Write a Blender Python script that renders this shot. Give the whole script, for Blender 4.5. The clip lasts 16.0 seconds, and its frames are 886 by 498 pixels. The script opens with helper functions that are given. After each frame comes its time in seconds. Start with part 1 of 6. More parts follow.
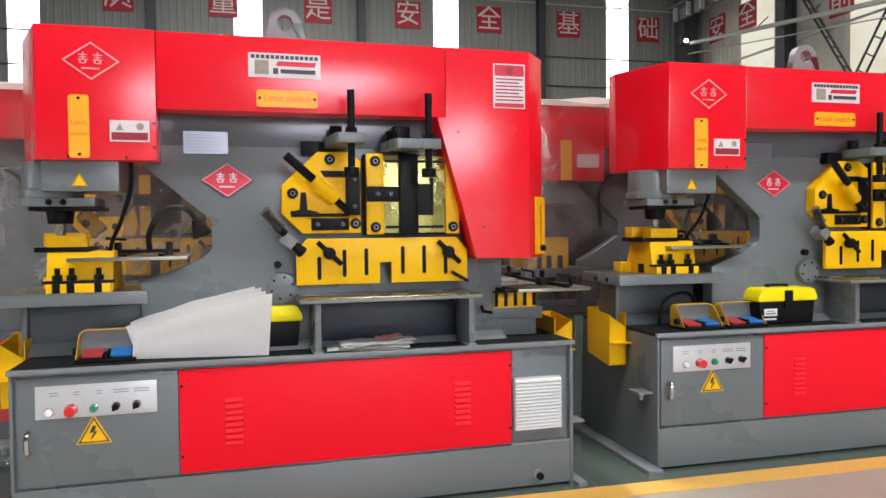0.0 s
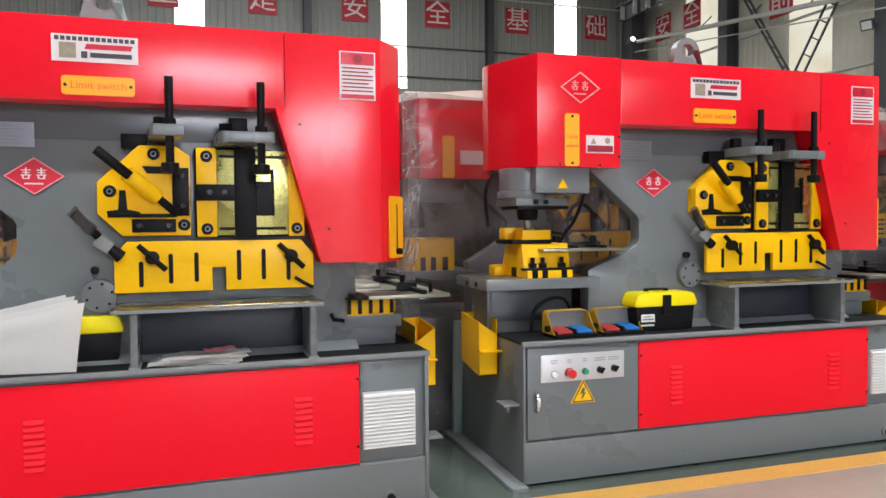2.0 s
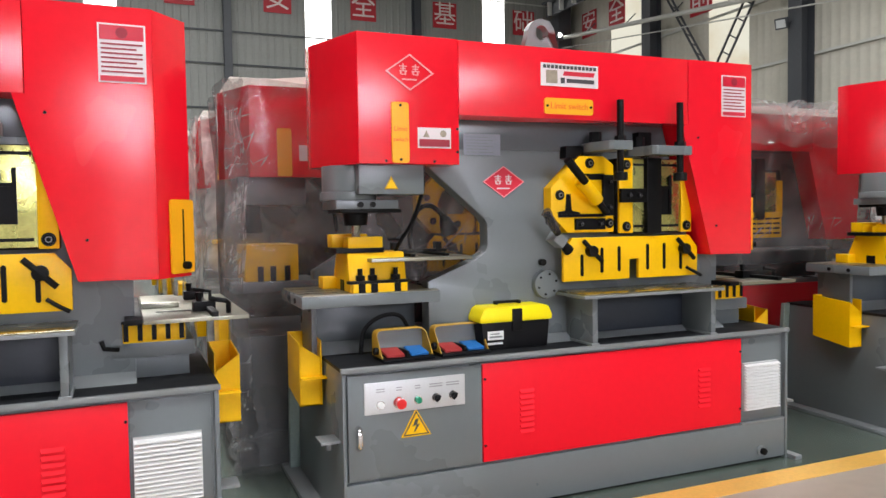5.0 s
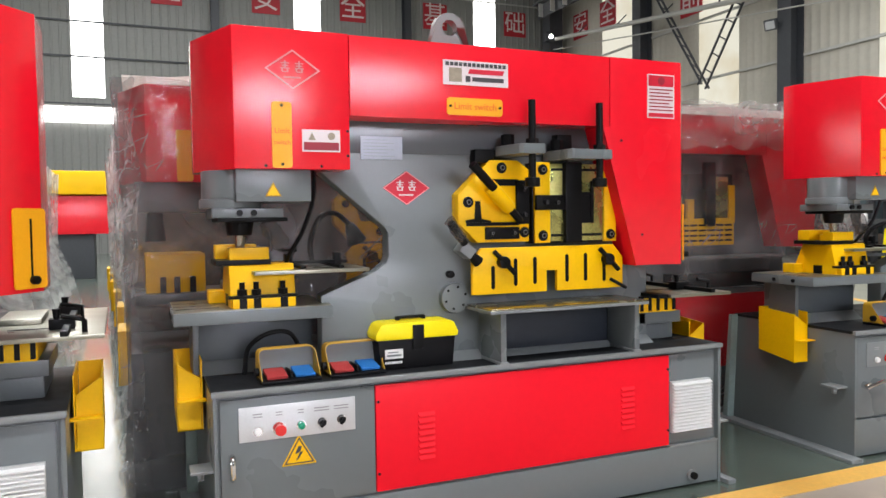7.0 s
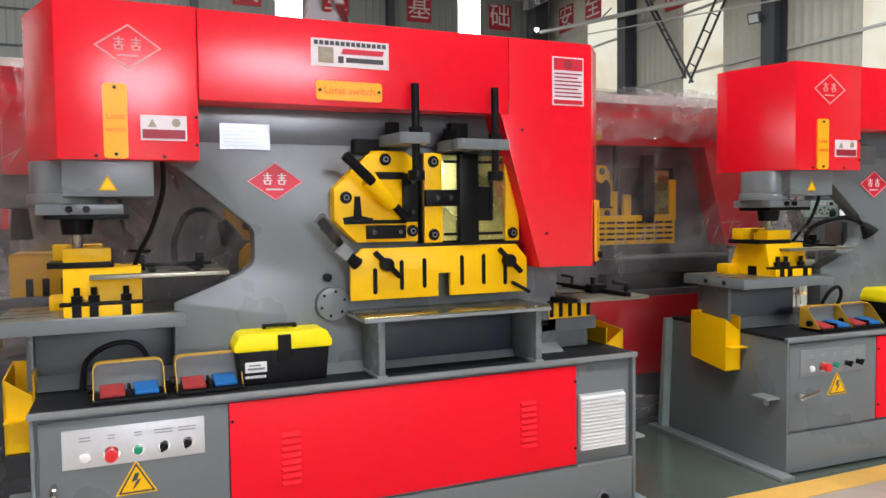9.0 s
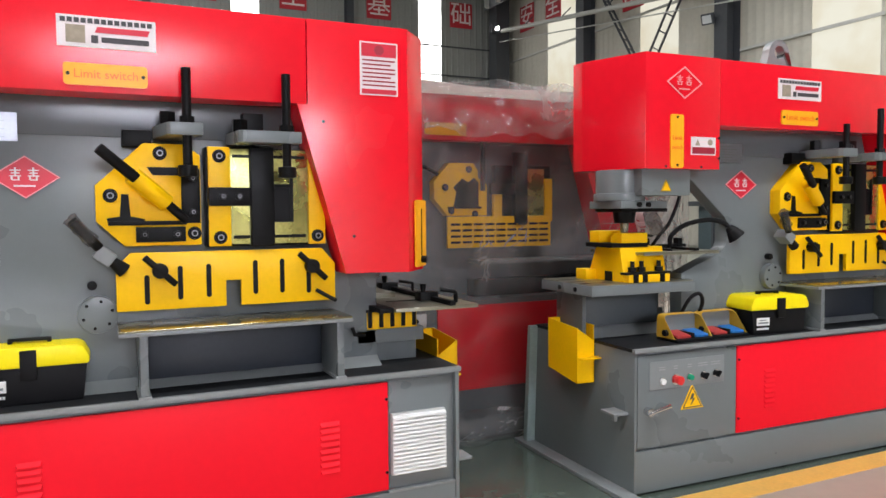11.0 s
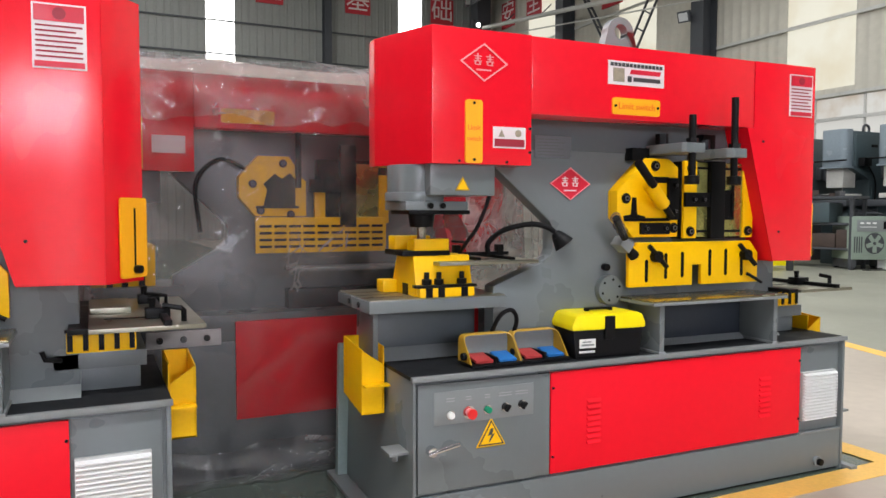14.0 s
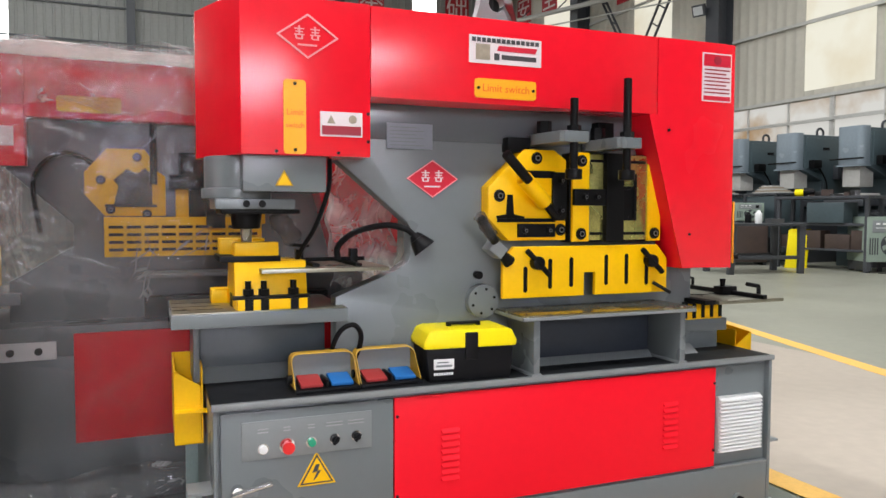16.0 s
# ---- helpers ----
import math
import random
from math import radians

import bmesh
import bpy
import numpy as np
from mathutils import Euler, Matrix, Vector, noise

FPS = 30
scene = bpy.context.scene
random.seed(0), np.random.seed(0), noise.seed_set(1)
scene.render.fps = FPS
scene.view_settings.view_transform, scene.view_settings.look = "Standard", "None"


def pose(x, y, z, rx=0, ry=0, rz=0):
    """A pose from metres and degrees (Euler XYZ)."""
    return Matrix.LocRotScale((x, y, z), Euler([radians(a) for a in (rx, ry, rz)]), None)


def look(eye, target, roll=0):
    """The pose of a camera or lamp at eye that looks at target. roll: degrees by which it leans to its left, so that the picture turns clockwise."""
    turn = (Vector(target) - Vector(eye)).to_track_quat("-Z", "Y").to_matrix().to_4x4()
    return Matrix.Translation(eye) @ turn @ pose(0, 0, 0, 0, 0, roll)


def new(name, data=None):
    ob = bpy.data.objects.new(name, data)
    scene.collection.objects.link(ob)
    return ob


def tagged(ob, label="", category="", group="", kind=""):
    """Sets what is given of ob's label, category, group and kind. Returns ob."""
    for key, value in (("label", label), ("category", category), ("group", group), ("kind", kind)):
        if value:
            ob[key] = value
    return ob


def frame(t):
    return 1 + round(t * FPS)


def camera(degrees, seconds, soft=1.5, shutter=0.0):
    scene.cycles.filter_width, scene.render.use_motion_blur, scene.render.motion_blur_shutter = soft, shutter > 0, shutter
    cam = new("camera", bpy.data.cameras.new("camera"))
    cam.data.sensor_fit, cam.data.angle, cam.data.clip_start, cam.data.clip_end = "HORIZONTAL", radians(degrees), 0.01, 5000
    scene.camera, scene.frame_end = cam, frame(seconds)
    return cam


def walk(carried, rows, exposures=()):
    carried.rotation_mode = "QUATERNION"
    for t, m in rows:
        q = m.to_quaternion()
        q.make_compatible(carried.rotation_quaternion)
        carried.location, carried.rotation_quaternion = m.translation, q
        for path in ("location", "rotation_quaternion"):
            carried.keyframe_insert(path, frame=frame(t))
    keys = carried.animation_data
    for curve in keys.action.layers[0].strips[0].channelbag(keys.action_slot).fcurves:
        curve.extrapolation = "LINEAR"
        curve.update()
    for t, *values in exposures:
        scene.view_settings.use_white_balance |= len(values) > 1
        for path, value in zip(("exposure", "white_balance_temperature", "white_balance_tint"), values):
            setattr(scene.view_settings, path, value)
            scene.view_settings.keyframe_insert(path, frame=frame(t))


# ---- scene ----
cam = camera(62.0, 16.0)
PATH = [
    (0, (0.2122, -0.1541, 1.2599), (0.7125, 1.7814, 1.2003), -0.59),
    (0.5, (0.3200, -0.0718, 1.2781), (0.8577, 1.8537, 1.2205), -0.79),
    (1, (0.4402, -0.0317, 1.2856), (1.0132, 1.8836, 1.2282), -0.84),
    (1.5, (0.6232, -0.0251, 1.2848), (1.2216, 1.8822, 1.2202), -0.50),
    (2, (0.7679, -0.0291, 1.2825), (1.3782, 1.8741, 1.2102), -0.44),
    (2.5, (0.8559, 0.0156, 1.2768), (1.4827, 1.9131, 1.1937), -0.49),
    (3, (0.9564, 0.1065, 1.2941), (1.6149, 1.9928, 1.2035), -0.67),
    (3.5, (1.0521, 0.1750, 1.3138), (1.7511, 2.0464, 1.2183), -0.79),
    (4, (1.2009, 0.1953, 1.3102), (1.9375, 2.0523, 1.2162), -0.76),
    (6.5, (1.7959, 0.3662, 1.3431), (2.5676, 2.2097, 1.2659), -0.90),
    (7, (1.9540, 0.3285, 1.3451), (2.7217, 2.1735, 1.2645), -0.80),
    (7.5, (2.0854, 0.3019, 1.3338), (2.8480, 2.1486, 1.2449), -0.68),
    (8, (2.2227, 0.3348, 1.3272), (2.9888, 2.1800, 1.2349), -0.56),
    (8.5, (2.3782, 0.4061, 1.3460), (3.1525, 2.2476, 1.2502), -0.59),
    (9, (2.5219, 0.4489, 1.3500), (3.3065, 2.2860, 1.2545), -0.71),
    (9.5, (2.7280, 0.4459, 1.3510), (3.5272, 2.2768, 1.2546), -0.69),
    (12, (3.6254, 0.4413, 1.3453), (4.4946, 2.2398, 1.2461), -0.34),
    (12.5, (3.8143, 0.4456, 1.3406), (4.6810, 2.2452, 1.2404), -0.23),
    (13, (4.0146, 0.5044, 1.3448), (4.8786, 2.3052, 1.2429), -0.09),
    (13.5, (4.1888, 0.5491, 1.3617), (5.0495, 2.3515, 1.2600), 0.02),
    (14, (4.4159, 0.5080, 1.3588), (5.2748, 2.3112, 1.2563), 0.10),
    (14.5, (4.6153, 0.4687, 1.3585), (5.4711, 2.2736, 1.2593), 0.04),
    (15, (4.8083, 0.5151, 1.3498), (5.6594, 2.3221, 1.2485), 0.02),
    (15.5, (5.0212, 0.5906, 1.3732), (5.8522, 2.4069, 1.2705), -0.04),
    (16, (5.2855, 0.6033, 1.3576), (6.0745, 2.4382, 1.2545), 0.15),
]
walk(cam, [(t, look(eye, target, roll)) for t, eye, target, roll in PATH])

# ---- light ----
scene.view_settings.exposure = 0.20
world = bpy.data.worlds.new("world")
scene.world = world
world.use_nodes = True
wn = world.node_tree.nodes
sky = wn.new("ShaderNodeTexSky")
sky.sky_type, sky.sun_disc, sky.sun_elevation, sky.sun_rotation = "NISHITA", False, radians(50), radians(200)
world.node_tree.links.new(sky.outputs[0], wn["Background"].inputs[0])
wn["Background"].inputs[1].default_value = 0.12


def area_lamp(name, eye, target, w, h, power, colour=(1, 1, 1)):
    data = bpy.data.lights.new(name, "AREA")
    data.shape, data.size, data.size_y, data.energy, data.color = "RECTANGLE", w, h, power, colour
    ob = new(name, data)
    ob.matrix_world = look(eye, target)
    return ob


ROOF = 14.6
# lamps added under the unseen roof: a walkway key and fills for dark areas
for x, y, w, d, power in ((4.0, -3.8, 26.0, 1.0, 2650), (4.0, -11.5, 26.0, 1.0, 350), (6.0, 13.0, 9.0, 1.5, 90), (16.0, 10.0, 7.0, 1.5, 1250), (-8.0, 16.0, 7.0, 1.5, 400), (4.0, 28.0, 16.0, 1.5, 900), (0.3, 15.0, 1.6, 14.0, 3300)):
    area_lamp("skylight_daylight", (x, y, ROOF - 0.35), (x, y, 0), w, d, power, (0.97, 0.99, 1.0))
# windows of the wall behind the walkway: x from, to, height from, to, bright or soft
SOUTH = ((1.0, 2.0, 2.3, 6.2, False), (2.2, 3.5, 4.3, 6.3, True), (3.7, 5.9, 2.3, 6.2, False), (6.1, 7.3, 4.3, 6.3, True))

# ---- materials ----


def material(name, colour, rough=0.5, metal=0.0, vary=0.08, scale=6.0, bump=0.0, bump_scale=60.0, coat=0.0, rough_vary=0.08, spec=0.5):
    m = bpy.data.materials.new(name)
    m.use_nodes = True
    nt = m.node_tree
    b = nt.nodes["Principled BSDF"]
    b.inputs["Metallic"].default_value = metal
    b.inputs["Coat Weight"].default_value = coat
    b.inputs["Specular IOR Level"].default_value = spec
    b.inputs["Coat Roughness"].default_value = 0.24
    tc = nt.nodes.new("ShaderNodeTexCoord")
    big, fine = nt.nodes.new("ShaderNodeTexNoise"), nt.nodes.new("ShaderNodeTexNoise")
    big.inputs["Scale"].default_value, fine.inputs["Scale"].default_value = scale, scale * 14
    big.inputs["Detail"].default_value, fine.inputs["Detail"].default_value = 4, 3
    for n in (big, fine):
        nt.links.new(tc.outputs["Object"], n.inputs["Vector"])
    mix = nt.nodes.new("ShaderNodeMath")
    mix.operation = "ADD"
    nt.links.new(big.outputs["Fac"], mix.inputs[0])
    nt.links.new(fine.outputs["Fac"], mix.inputs[1])
    ramp = nt.nodes.new("ShaderNodeMapRange")
    ramp.inputs["From Min"].default_value, ramp.inputs["From Max"].default_value = 0.6, 1.4
    ramp.inputs["To Min"].default_value, ramp.inputs["To Max"].default_value = 1 - vary, 1 + vary
    nt.links.new(mix.outputs[0], ramp.inputs["Value"])
    hue = nt.nodes.new("ShaderNodeHueSaturation")
    hue.inputs["Color"].default_value = (*colour, 1)
    nt.links.new(ramp.outputs[0], hue.inputs["Value"])
    nt.links.new(hue.outputs[0], b.inputs["Base Color"])
    rr = nt.nodes.new("ShaderNodeMapRange")
    rr.inputs["From Min"].default_value, rr.inputs["From Max"].default_value = 0.3, 0.7
    rr.inputs["To Min"].default_value, rr.inputs["To Max"].default_value = max(0.02, rough - rough_vary), min(1, rough + rough_vary)
    nt.links.new(big.outputs["Fac"], rr.inputs["Value"])
    nt.links.new(rr.outputs[0], b.inputs["Roughness"])
    if bump:
        bn, bt = nt.nodes.new("ShaderNodeBump"), nt.nodes.new("ShaderNodeTexNoise")
        bt.inputs["Scale"].default_value, bt.inputs["Detail"].default_value = bump_scale, 3
        bn.inputs["Strength"].default_value, bn.inputs["Distance"].default_value = bump, 0.004
        nt.links.new(tc.outputs["Object"], bt.inputs["Vector"])
        nt.links.new(bt.outputs["Fac"], bn.inputs["Height"])
        nt.links.new(bn.outputs[0], b.inputs["Normal"])
    return m


RED = material("red_paint", (0.86, 0.005, 0.020), 0.24, vary=0.04, scale=1.6, bump=0.06, bump_scale=5, coat=1.0, spec=0.12, rough_vary=0.04)
RED.node_tree.nodes["Principled BSDF"].inputs["Coat IOR"].default_value = 1.5
RED_PANEL = material("red_panel_paint", (0.90, 0.005, 0.020), 0.45, vary=0.03, scale=2.0, bump=0.03, bump_scale=30, spec=0.2)
GREY = material("grey_paint", (0.152, 0.171, 0.178), 0.28, vary=0.03, scale=2.0, bump=0.05, bump_scale=90, spec=0.42, rough_vary=0.012)
GREY_LIGHT = material("light_grey_paint", (0.21, 0.225, 0.23), 0.42, vary=0.04, scale=3.0, bump=0.06, bump_scale=90, rough_vary=0.03)
DARK = material("dark_worktop_paint", (0.014, 0.015, 0.017), 0.55, vary=0.25, scale=5.0, bump=0.08, bump_scale=70, spec=0.18)
YELLOW = material("yellow_paint", (0.92, 0.52, 0.0), 0.40, vary=0.05, scale=5.0, bump=0.05, bump_scale=70, spec=0.25)
OCHRE = material("ochre_pedal_paint", (0.50, 0.29, 0.025), 0.40, vary=0.08, scale=12.0, spec=0.3)
ORANGE = material("orange_tag", (0.95, 0.42, 0.006), 0.45, vary=0.05, scale=8.0)
LEMON = material("yellow_plastic", (0.95, 0.78, 0.003), 0.42, vary=0.04, scale=10.0, spec=0.25)
BLACK = material("black_steel_and_shade", (0.0045, 0.0045, 0.005), 0.42, vary=0.3, scale=12.0, bump=0.08, bump_scale=120, spec=0.14)
RUBBER = material("black_plastic", (0.005, 0.005, 0.006), 0.48, vary=0.15, scale=10.0, spec=0.16)
STEEL = material("machined_steel", (0.30, 0.29, 0.23), 0.32, metal=0.85, vary=0.12, scale=6.0, bump=0.02, bump_scale=60, rough_vary=0.06)
NAME_SILVER = material("brushed_silver_plate", (0.30, 0.31, 0.34), 0.36, metal=0.9, vary=0.05, scale=8.0)
BRASSY = material("oiled_ground_steel", (0.47, 0.45, 0.15), 0.30, metal=0.8, vary=0.35, scale=9.0, bump=0.12, bump_scale=40, rough_vary=0.1)
OILED = material("oily_table_steel", (0.30, 0.27, 0.17), 0.22, metal=0.85, vary=0.3, scale=7.0, bump=0.08, bump_scale=80, rough_vary=0.12)
# pale colour of the base's rear edge as lit from the aisle
LIT_EDGE = material("pale_lit_edge", (0.26, 0.33, 0.31), 0.45, vary=0.1, scale=4.0)
CHROME = material("chrome", (0.7, 0.7, 0.7), 0.18, metal=1.0, vary=0.05)
WHITE = material("white_plastic", (0.80, 0.80, 0.79), 0.5, vary=0.03, scale=10.0)
PAPER = material("white_paper", (0.87, 0.85, 0.83), 0.7, vary=0.03, scale=6.0)
SILVER = material("silver_plate", (0.62, 0.63, 0.64), 0.35, metal=0.35, vary=0.06, scale=8.0)
PINK = material("pale_pink_print", (0.85, 0.30, 0.32), 0.5, vary=0.03)
STICKER = material("white_sticker", (0.76, 0.67, 0.68), 0.4, vary=0.03, scale=10)
STICKRED = material("crimson_print", (0.62, 0.01, 0.035), 0.4, vary=0.04)
MAROON = material("dark_red_print", (0.32, 0.012, 0.03), 0.45, vary=0.05)
FAINT = material("faint_grey_print", (0.30, 0.30, 0.31), 0.5, vary=0.05)
# vent backing: shade between the white slats put into its grey
VENT_BACK = material("shaded_grey_plastic", (0.50, 0.50, 0.50), 0.6, vary=0.05)
MIDSTEEL = material("dull_steel", (0.20, 0.20, 0.21), 0.35, metal=0.8, vary=0.1)
INK = material("dark_print", (0.05, 0.045, 0.05), 0.5, vary=0.05)
KHAKI = material("brown_grey_print", (0.33, 0.27, 0.20), 0.6, vary=0.3, scale=60)
REDTEXT = material("red_orange_print", (0.85, 0.16, 0.01), 0.5, vary=0.03)
BTN_RED = material("red_button", (0.75, 0.02, 0.02), 0.3, vary=0.03)
BTN_GREEN = material("green_button", (0.01, 0.30, 0.16), 0.3, vary=0.03)
PEDAL_RED = material("red_pedal", (0.42, 0.045, 0.045), 0.6, vary=0.1, scale=20, bump=0.15, bump_scale=200, spec=0.3)
PEDAL_BLUE = material("blue_pedal", (0.02, 0.16, 0.47), 0.6, vary=0.1, scale=20, bump=0.15, bump_scale=200, spec=0.3)
FLOOR = material("green_painted_concrete", (0.095, 0.120, 0.100), 0.18, coat=0.7, vary=0.14, scale=0.9, bump=0.03, bump_scale=12, rough_vary=0.08)
AISLE = material("brown_grey_concrete", (0.42, 0.36, 0.30), 0.40, vary=0.10, scale=0.7, bump=0.05, bump_scale=14, rough_vary=0.07)
LINE = material("yellow_floor_paint", (0.80, 0.46, 0.10), 0.5, vary=0.12, scale=4.0, bump=0.05, bump_scale=40)
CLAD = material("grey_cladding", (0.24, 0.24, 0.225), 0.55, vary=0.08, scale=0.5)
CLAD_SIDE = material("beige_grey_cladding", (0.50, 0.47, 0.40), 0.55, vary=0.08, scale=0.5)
# unseen walls and roof, made dark to cut the bounced light
CLAD_UNSEEN = material("dark_unseen_sheet", (0.09, 0.09, 0.09), 0.6, vary=0.08, scale=0.5)
FRAME = material("dark_steelwork", (0.045, 0.048, 0.055), 0.5, vary=0.15, scale=1.0)
PURLIN = material("pale_steel_rail", (0.48, 0.47, 0.44), 0.5, vary=0.1, scale=1.0)
SIGNRED = material("slogan_red", (0.42, 0.015, 0.025), 0.55, vary=0.08, scale=1.5)
SIGNTXT = material("slogan_white", (0.72, 0.62, 0.60), 0.55, vary=0.05)
PRESS = material("blue_grey_paint", (0.060, 0.085, 0.095), 0.4, vary=0.15, scale=1.2)
PRESS_PALE = material("pale_blue_sheet", (0.20, 0.24, 0.275), 0.22, vary=0.08, scale=1.2)
WELD = material("pale_green_grey_paint", (0.24, 0.30, 0.25), 0.45, vary=0.1, scale=3.0)


def glowing(name, colour, strength):
    m = bpy.data.materials.new(name)
    m.use_nodes = True
    b = m.node_tree.nodes["Principled BSDF"]
    b.inputs["Base Color"].default_value = (0.12, 0.12, 0.11, 1)
    b.inputs["Emission Color"].default_value = (*colour, 1)
    b.inputs["Emission Strength"].default_value = strength
    return m


DAYLIT = glowing("daylit_panel", (1.0, 0.99, 0.97), 4.0)
DAYLIT_SOFT = glowing("daylit_side_panel", (1.0, 0.95, 0.78), 0.66)
DIRTY_PANE = glowing("dirty_daylit_pane", (1.0, 0.95, 0.86), 0.52)
for pane_mat, size, dark, pale in ((DIRTY_PANE, 0.7, (0.55, 0.34, 0.16, 1), (0.95, 0.93, 0.88, 1)), (DAYLIT_SOFT, 0.45, (0.86, 0.76, 0.55, 1), (1.0, 0.96, 0.80, 1))):
    nt = pane_mat.node_tree
    tc, stain, ramp = nt.nodes.new("ShaderNodeTexCoord"), nt.nodes.new("ShaderNodeTexNoise"), nt.nodes.new("ShaderNodeValToRGB")
    stain.inputs["Scale"].default_value, stain.inputs["Detail"].default_value = size, 5
    ramp.color_ramp.elements[0].position, ramp.color_ramp.elements[0].color = 0.32, dark
    ramp.color_ramp.elements[1].position, ramp.color_ramp.elements[1].color = 0.52, pale
    nt.links.new(tc.outputs["Object"], stain.inputs["Vector"])
    nt.links.new(stain.outputs["Fac"], ramp.inputs["Fac"])
    nt.links.new(ramp.outputs["Color"], nt.nodes["Principled BSDF"].inputs["Emission Color"])
DAYLIT_STRIP = glowing("daylit_strong_panel", (0.95, 0.94, 1.0), 30.0)
DAYLIT_BAND = glowing("daylit_band_panel", (0.82, 0.84, 1.0), 17.0)
WEST_FILL = glowing("west_fill_panel", (0.95, 0.97, 1.0), 6.0)
LAMPGLOW = glowing("lamp_glow", (1.0, 0.98, 0.94), 12.0)


def film_material(name, tint, clear, haze, gloss, wrinkle, crease_white=0.5):
    """Thin film: see-through, with a light haze and creased gloss."""
    m = bpy.data.materials.new(name)
    m.use_nodes = True
    nt = m.node_tree
    nt.nodes.remove(nt.nodes["Principled BSDF"])
    glow_through, haze_mix = nt.nodes.new("ShaderNodeBsdfTranslucent"), nt.nodes.new("ShaderNodeMixShader")
    glow_through.inputs["Color"].default_value = (*tint, 1)
    haze_mix.inputs[0].default_value = 0.45
    clear_node, dull, shiny = nt.nodes.new("ShaderNodeBsdfTransparent"), nt.nodes.new("ShaderNodeBsdfDiffuse"), nt.nodes.new("ShaderNodeBsdfGlossy")
    dull.inputs["Color"].default_value = (*tint, 1)
    shiny.inputs["Roughness"].default_value = 0.11
    clear_node.inputs["Color"].default_value = (*clear, 1)
    first, second = nt.nodes.new("ShaderNodeMixShader"), nt.nodes.new("ShaderNodeMixShader")
    tc, noise_tex, ramp = nt.nodes.new("ShaderNodeTexCoord"), nt.nodes.new("ShaderNodeTexNoise"), nt.nodes.new("ShaderNodeMapRange")
    noise_tex.inputs["Scale"].default_value, noise_tex.inputs["Detail"].default_value, noise_tex.inputs["Distortion"].default_value = 2.6, 5, 1.5
    ramp.inputs["From Min"].default_value, ramp.inputs["From Max"].default_value = 0.42, 0.75
    ramp.inputs["To Min"].default_value, ramp.inputs["To Max"].default_value = haze * 0.4, haze * 2.2
    nt.links.new(tc.outputs["Object"], noise_tex.inputs["Vector"])
    nt.links.new(noise_tex.outputs["Fac"], ramp.inputs["Value"])
    nt.links.new(dull.outputs[0], haze_mix.inputs[1])
    nt.links.new(glow_through.outputs[0], haze_mix.inputs[2])
    nt.links.new(clear_node.outputs[0], first.inputs[1])
    nt.links.new(shiny.outputs[0], first.inputs[2])
    # sharp tension creases: broken lines where the sheet folds
    patchy, gate_range = nt.nodes.new("ShaderNodeTexNoise"), nt.nodes.new("ShaderNodeMapRange")
    patchy.inputs["Scale"].default_value, patchy.inputs["Detail"].default_value = 2.2, 3
    gate_range.inputs["From Min"].default_value, gate_range.inputs["From Max"].default_value = 0.50, 0.68
    nt.links.new(tc.outputs["Object"], patchy.inputs["Vector"])
    nt.links.new(patchy.outputs["Fac"], gate_range.inputs["Value"])
    warp = nt.nodes.new("ShaderNodeTexNoise")
    warp.inputs["Scale"].default_value, warp.inputs["Detail"].default_value = 1.7, 2
    nt.links.new(tc.outputs["Object"], warp.inputs["Vector"])
    bent = nt.nodes.new("ShaderNodeVectorMath")
    bent.operation = "MULTIPLY_ADD"
    bent.inputs[1].default_value = (0.10, 0.10, 0.10)
    nt.links.new(warp.outputs["Color"], bent.inputs[0])
    nt.links.new(tc.outputs["Object"], bent.inputs[2])
    lines = None
    for stretch, turn, width in (((0.16, 0.16, 0.75), (0.1, 0.45, 0.3), 0.045), ((0.50, 0.20, 0.11), (0.2, -0.35, 0.1), 0.035)):
        mp, cells, thin = nt.nodes.new("ShaderNodeMapping"), nt.nodes.new("ShaderNodeTexVoronoi"), nt.nodes.new("ShaderNodeMapRange")
        mp.vector_type = "TEXTURE"
        mp.inputs["Scale"].default_value, mp.inputs["Rotation"].default_value = stretch, turn
        cells.feature = "DISTANCE_TO_EDGE"
        cells.inputs["Scale"].default_value = 1.0
        thin.inputs["From Min"].default_value, thin.inputs["From Max"].default_value = 0.0, width
        thin.inputs["To Min"].default_value, thin.inputs["To Max"].default_value = 1.0, 0.0
        nt.links.new(bent.outputs[0], mp.inputs["Vector"])
        nt.links.new(mp.outputs[0], cells.inputs["Vector"])
        nt.links.new(cells.outputs["Distance"], thin.inputs["Value"])
        if lines is None:
            lines = thin.outputs[0]
        else:
            top = nt.nodes.new("ShaderNodeMath")
            top.operation = "MAXIMUM"
            nt.links.new(lines, top.inputs[0])
            nt.links.new(thin.outputs[0], top.inputs[1])
            lines = top.outputs[0]
    seen, lift = nt.nodes.new("ShaderNodeMath"), nt.nodes.new("ShaderNodeMath")
    seen.operation, lift.operation = "MULTIPLY", "MULTIPLY_ADD"
    nt.links.new(lines, seen.inputs[0])
    nt.links.new(gate_range.outputs[0], seen.inputs[1])
    lift.inputs[1].default_value = crease_white
    nt.links.new(seen.outputs[0], lift.inputs[0])
    nt.links.new(ramp.outputs[0], lift.inputs[2])
    nt.links.new(lift.outputs[0], second.inputs[0])
    nt.links.new(first.outputs[0], second.inputs[1])
    nt.links.new(haze_mix.outputs[0], second.inputs[2])
    bump, total = nt.nodes.new("ShaderNodeBump"), nt.nodes.new("ShaderNodeMath")
    total.operation = "ADD"
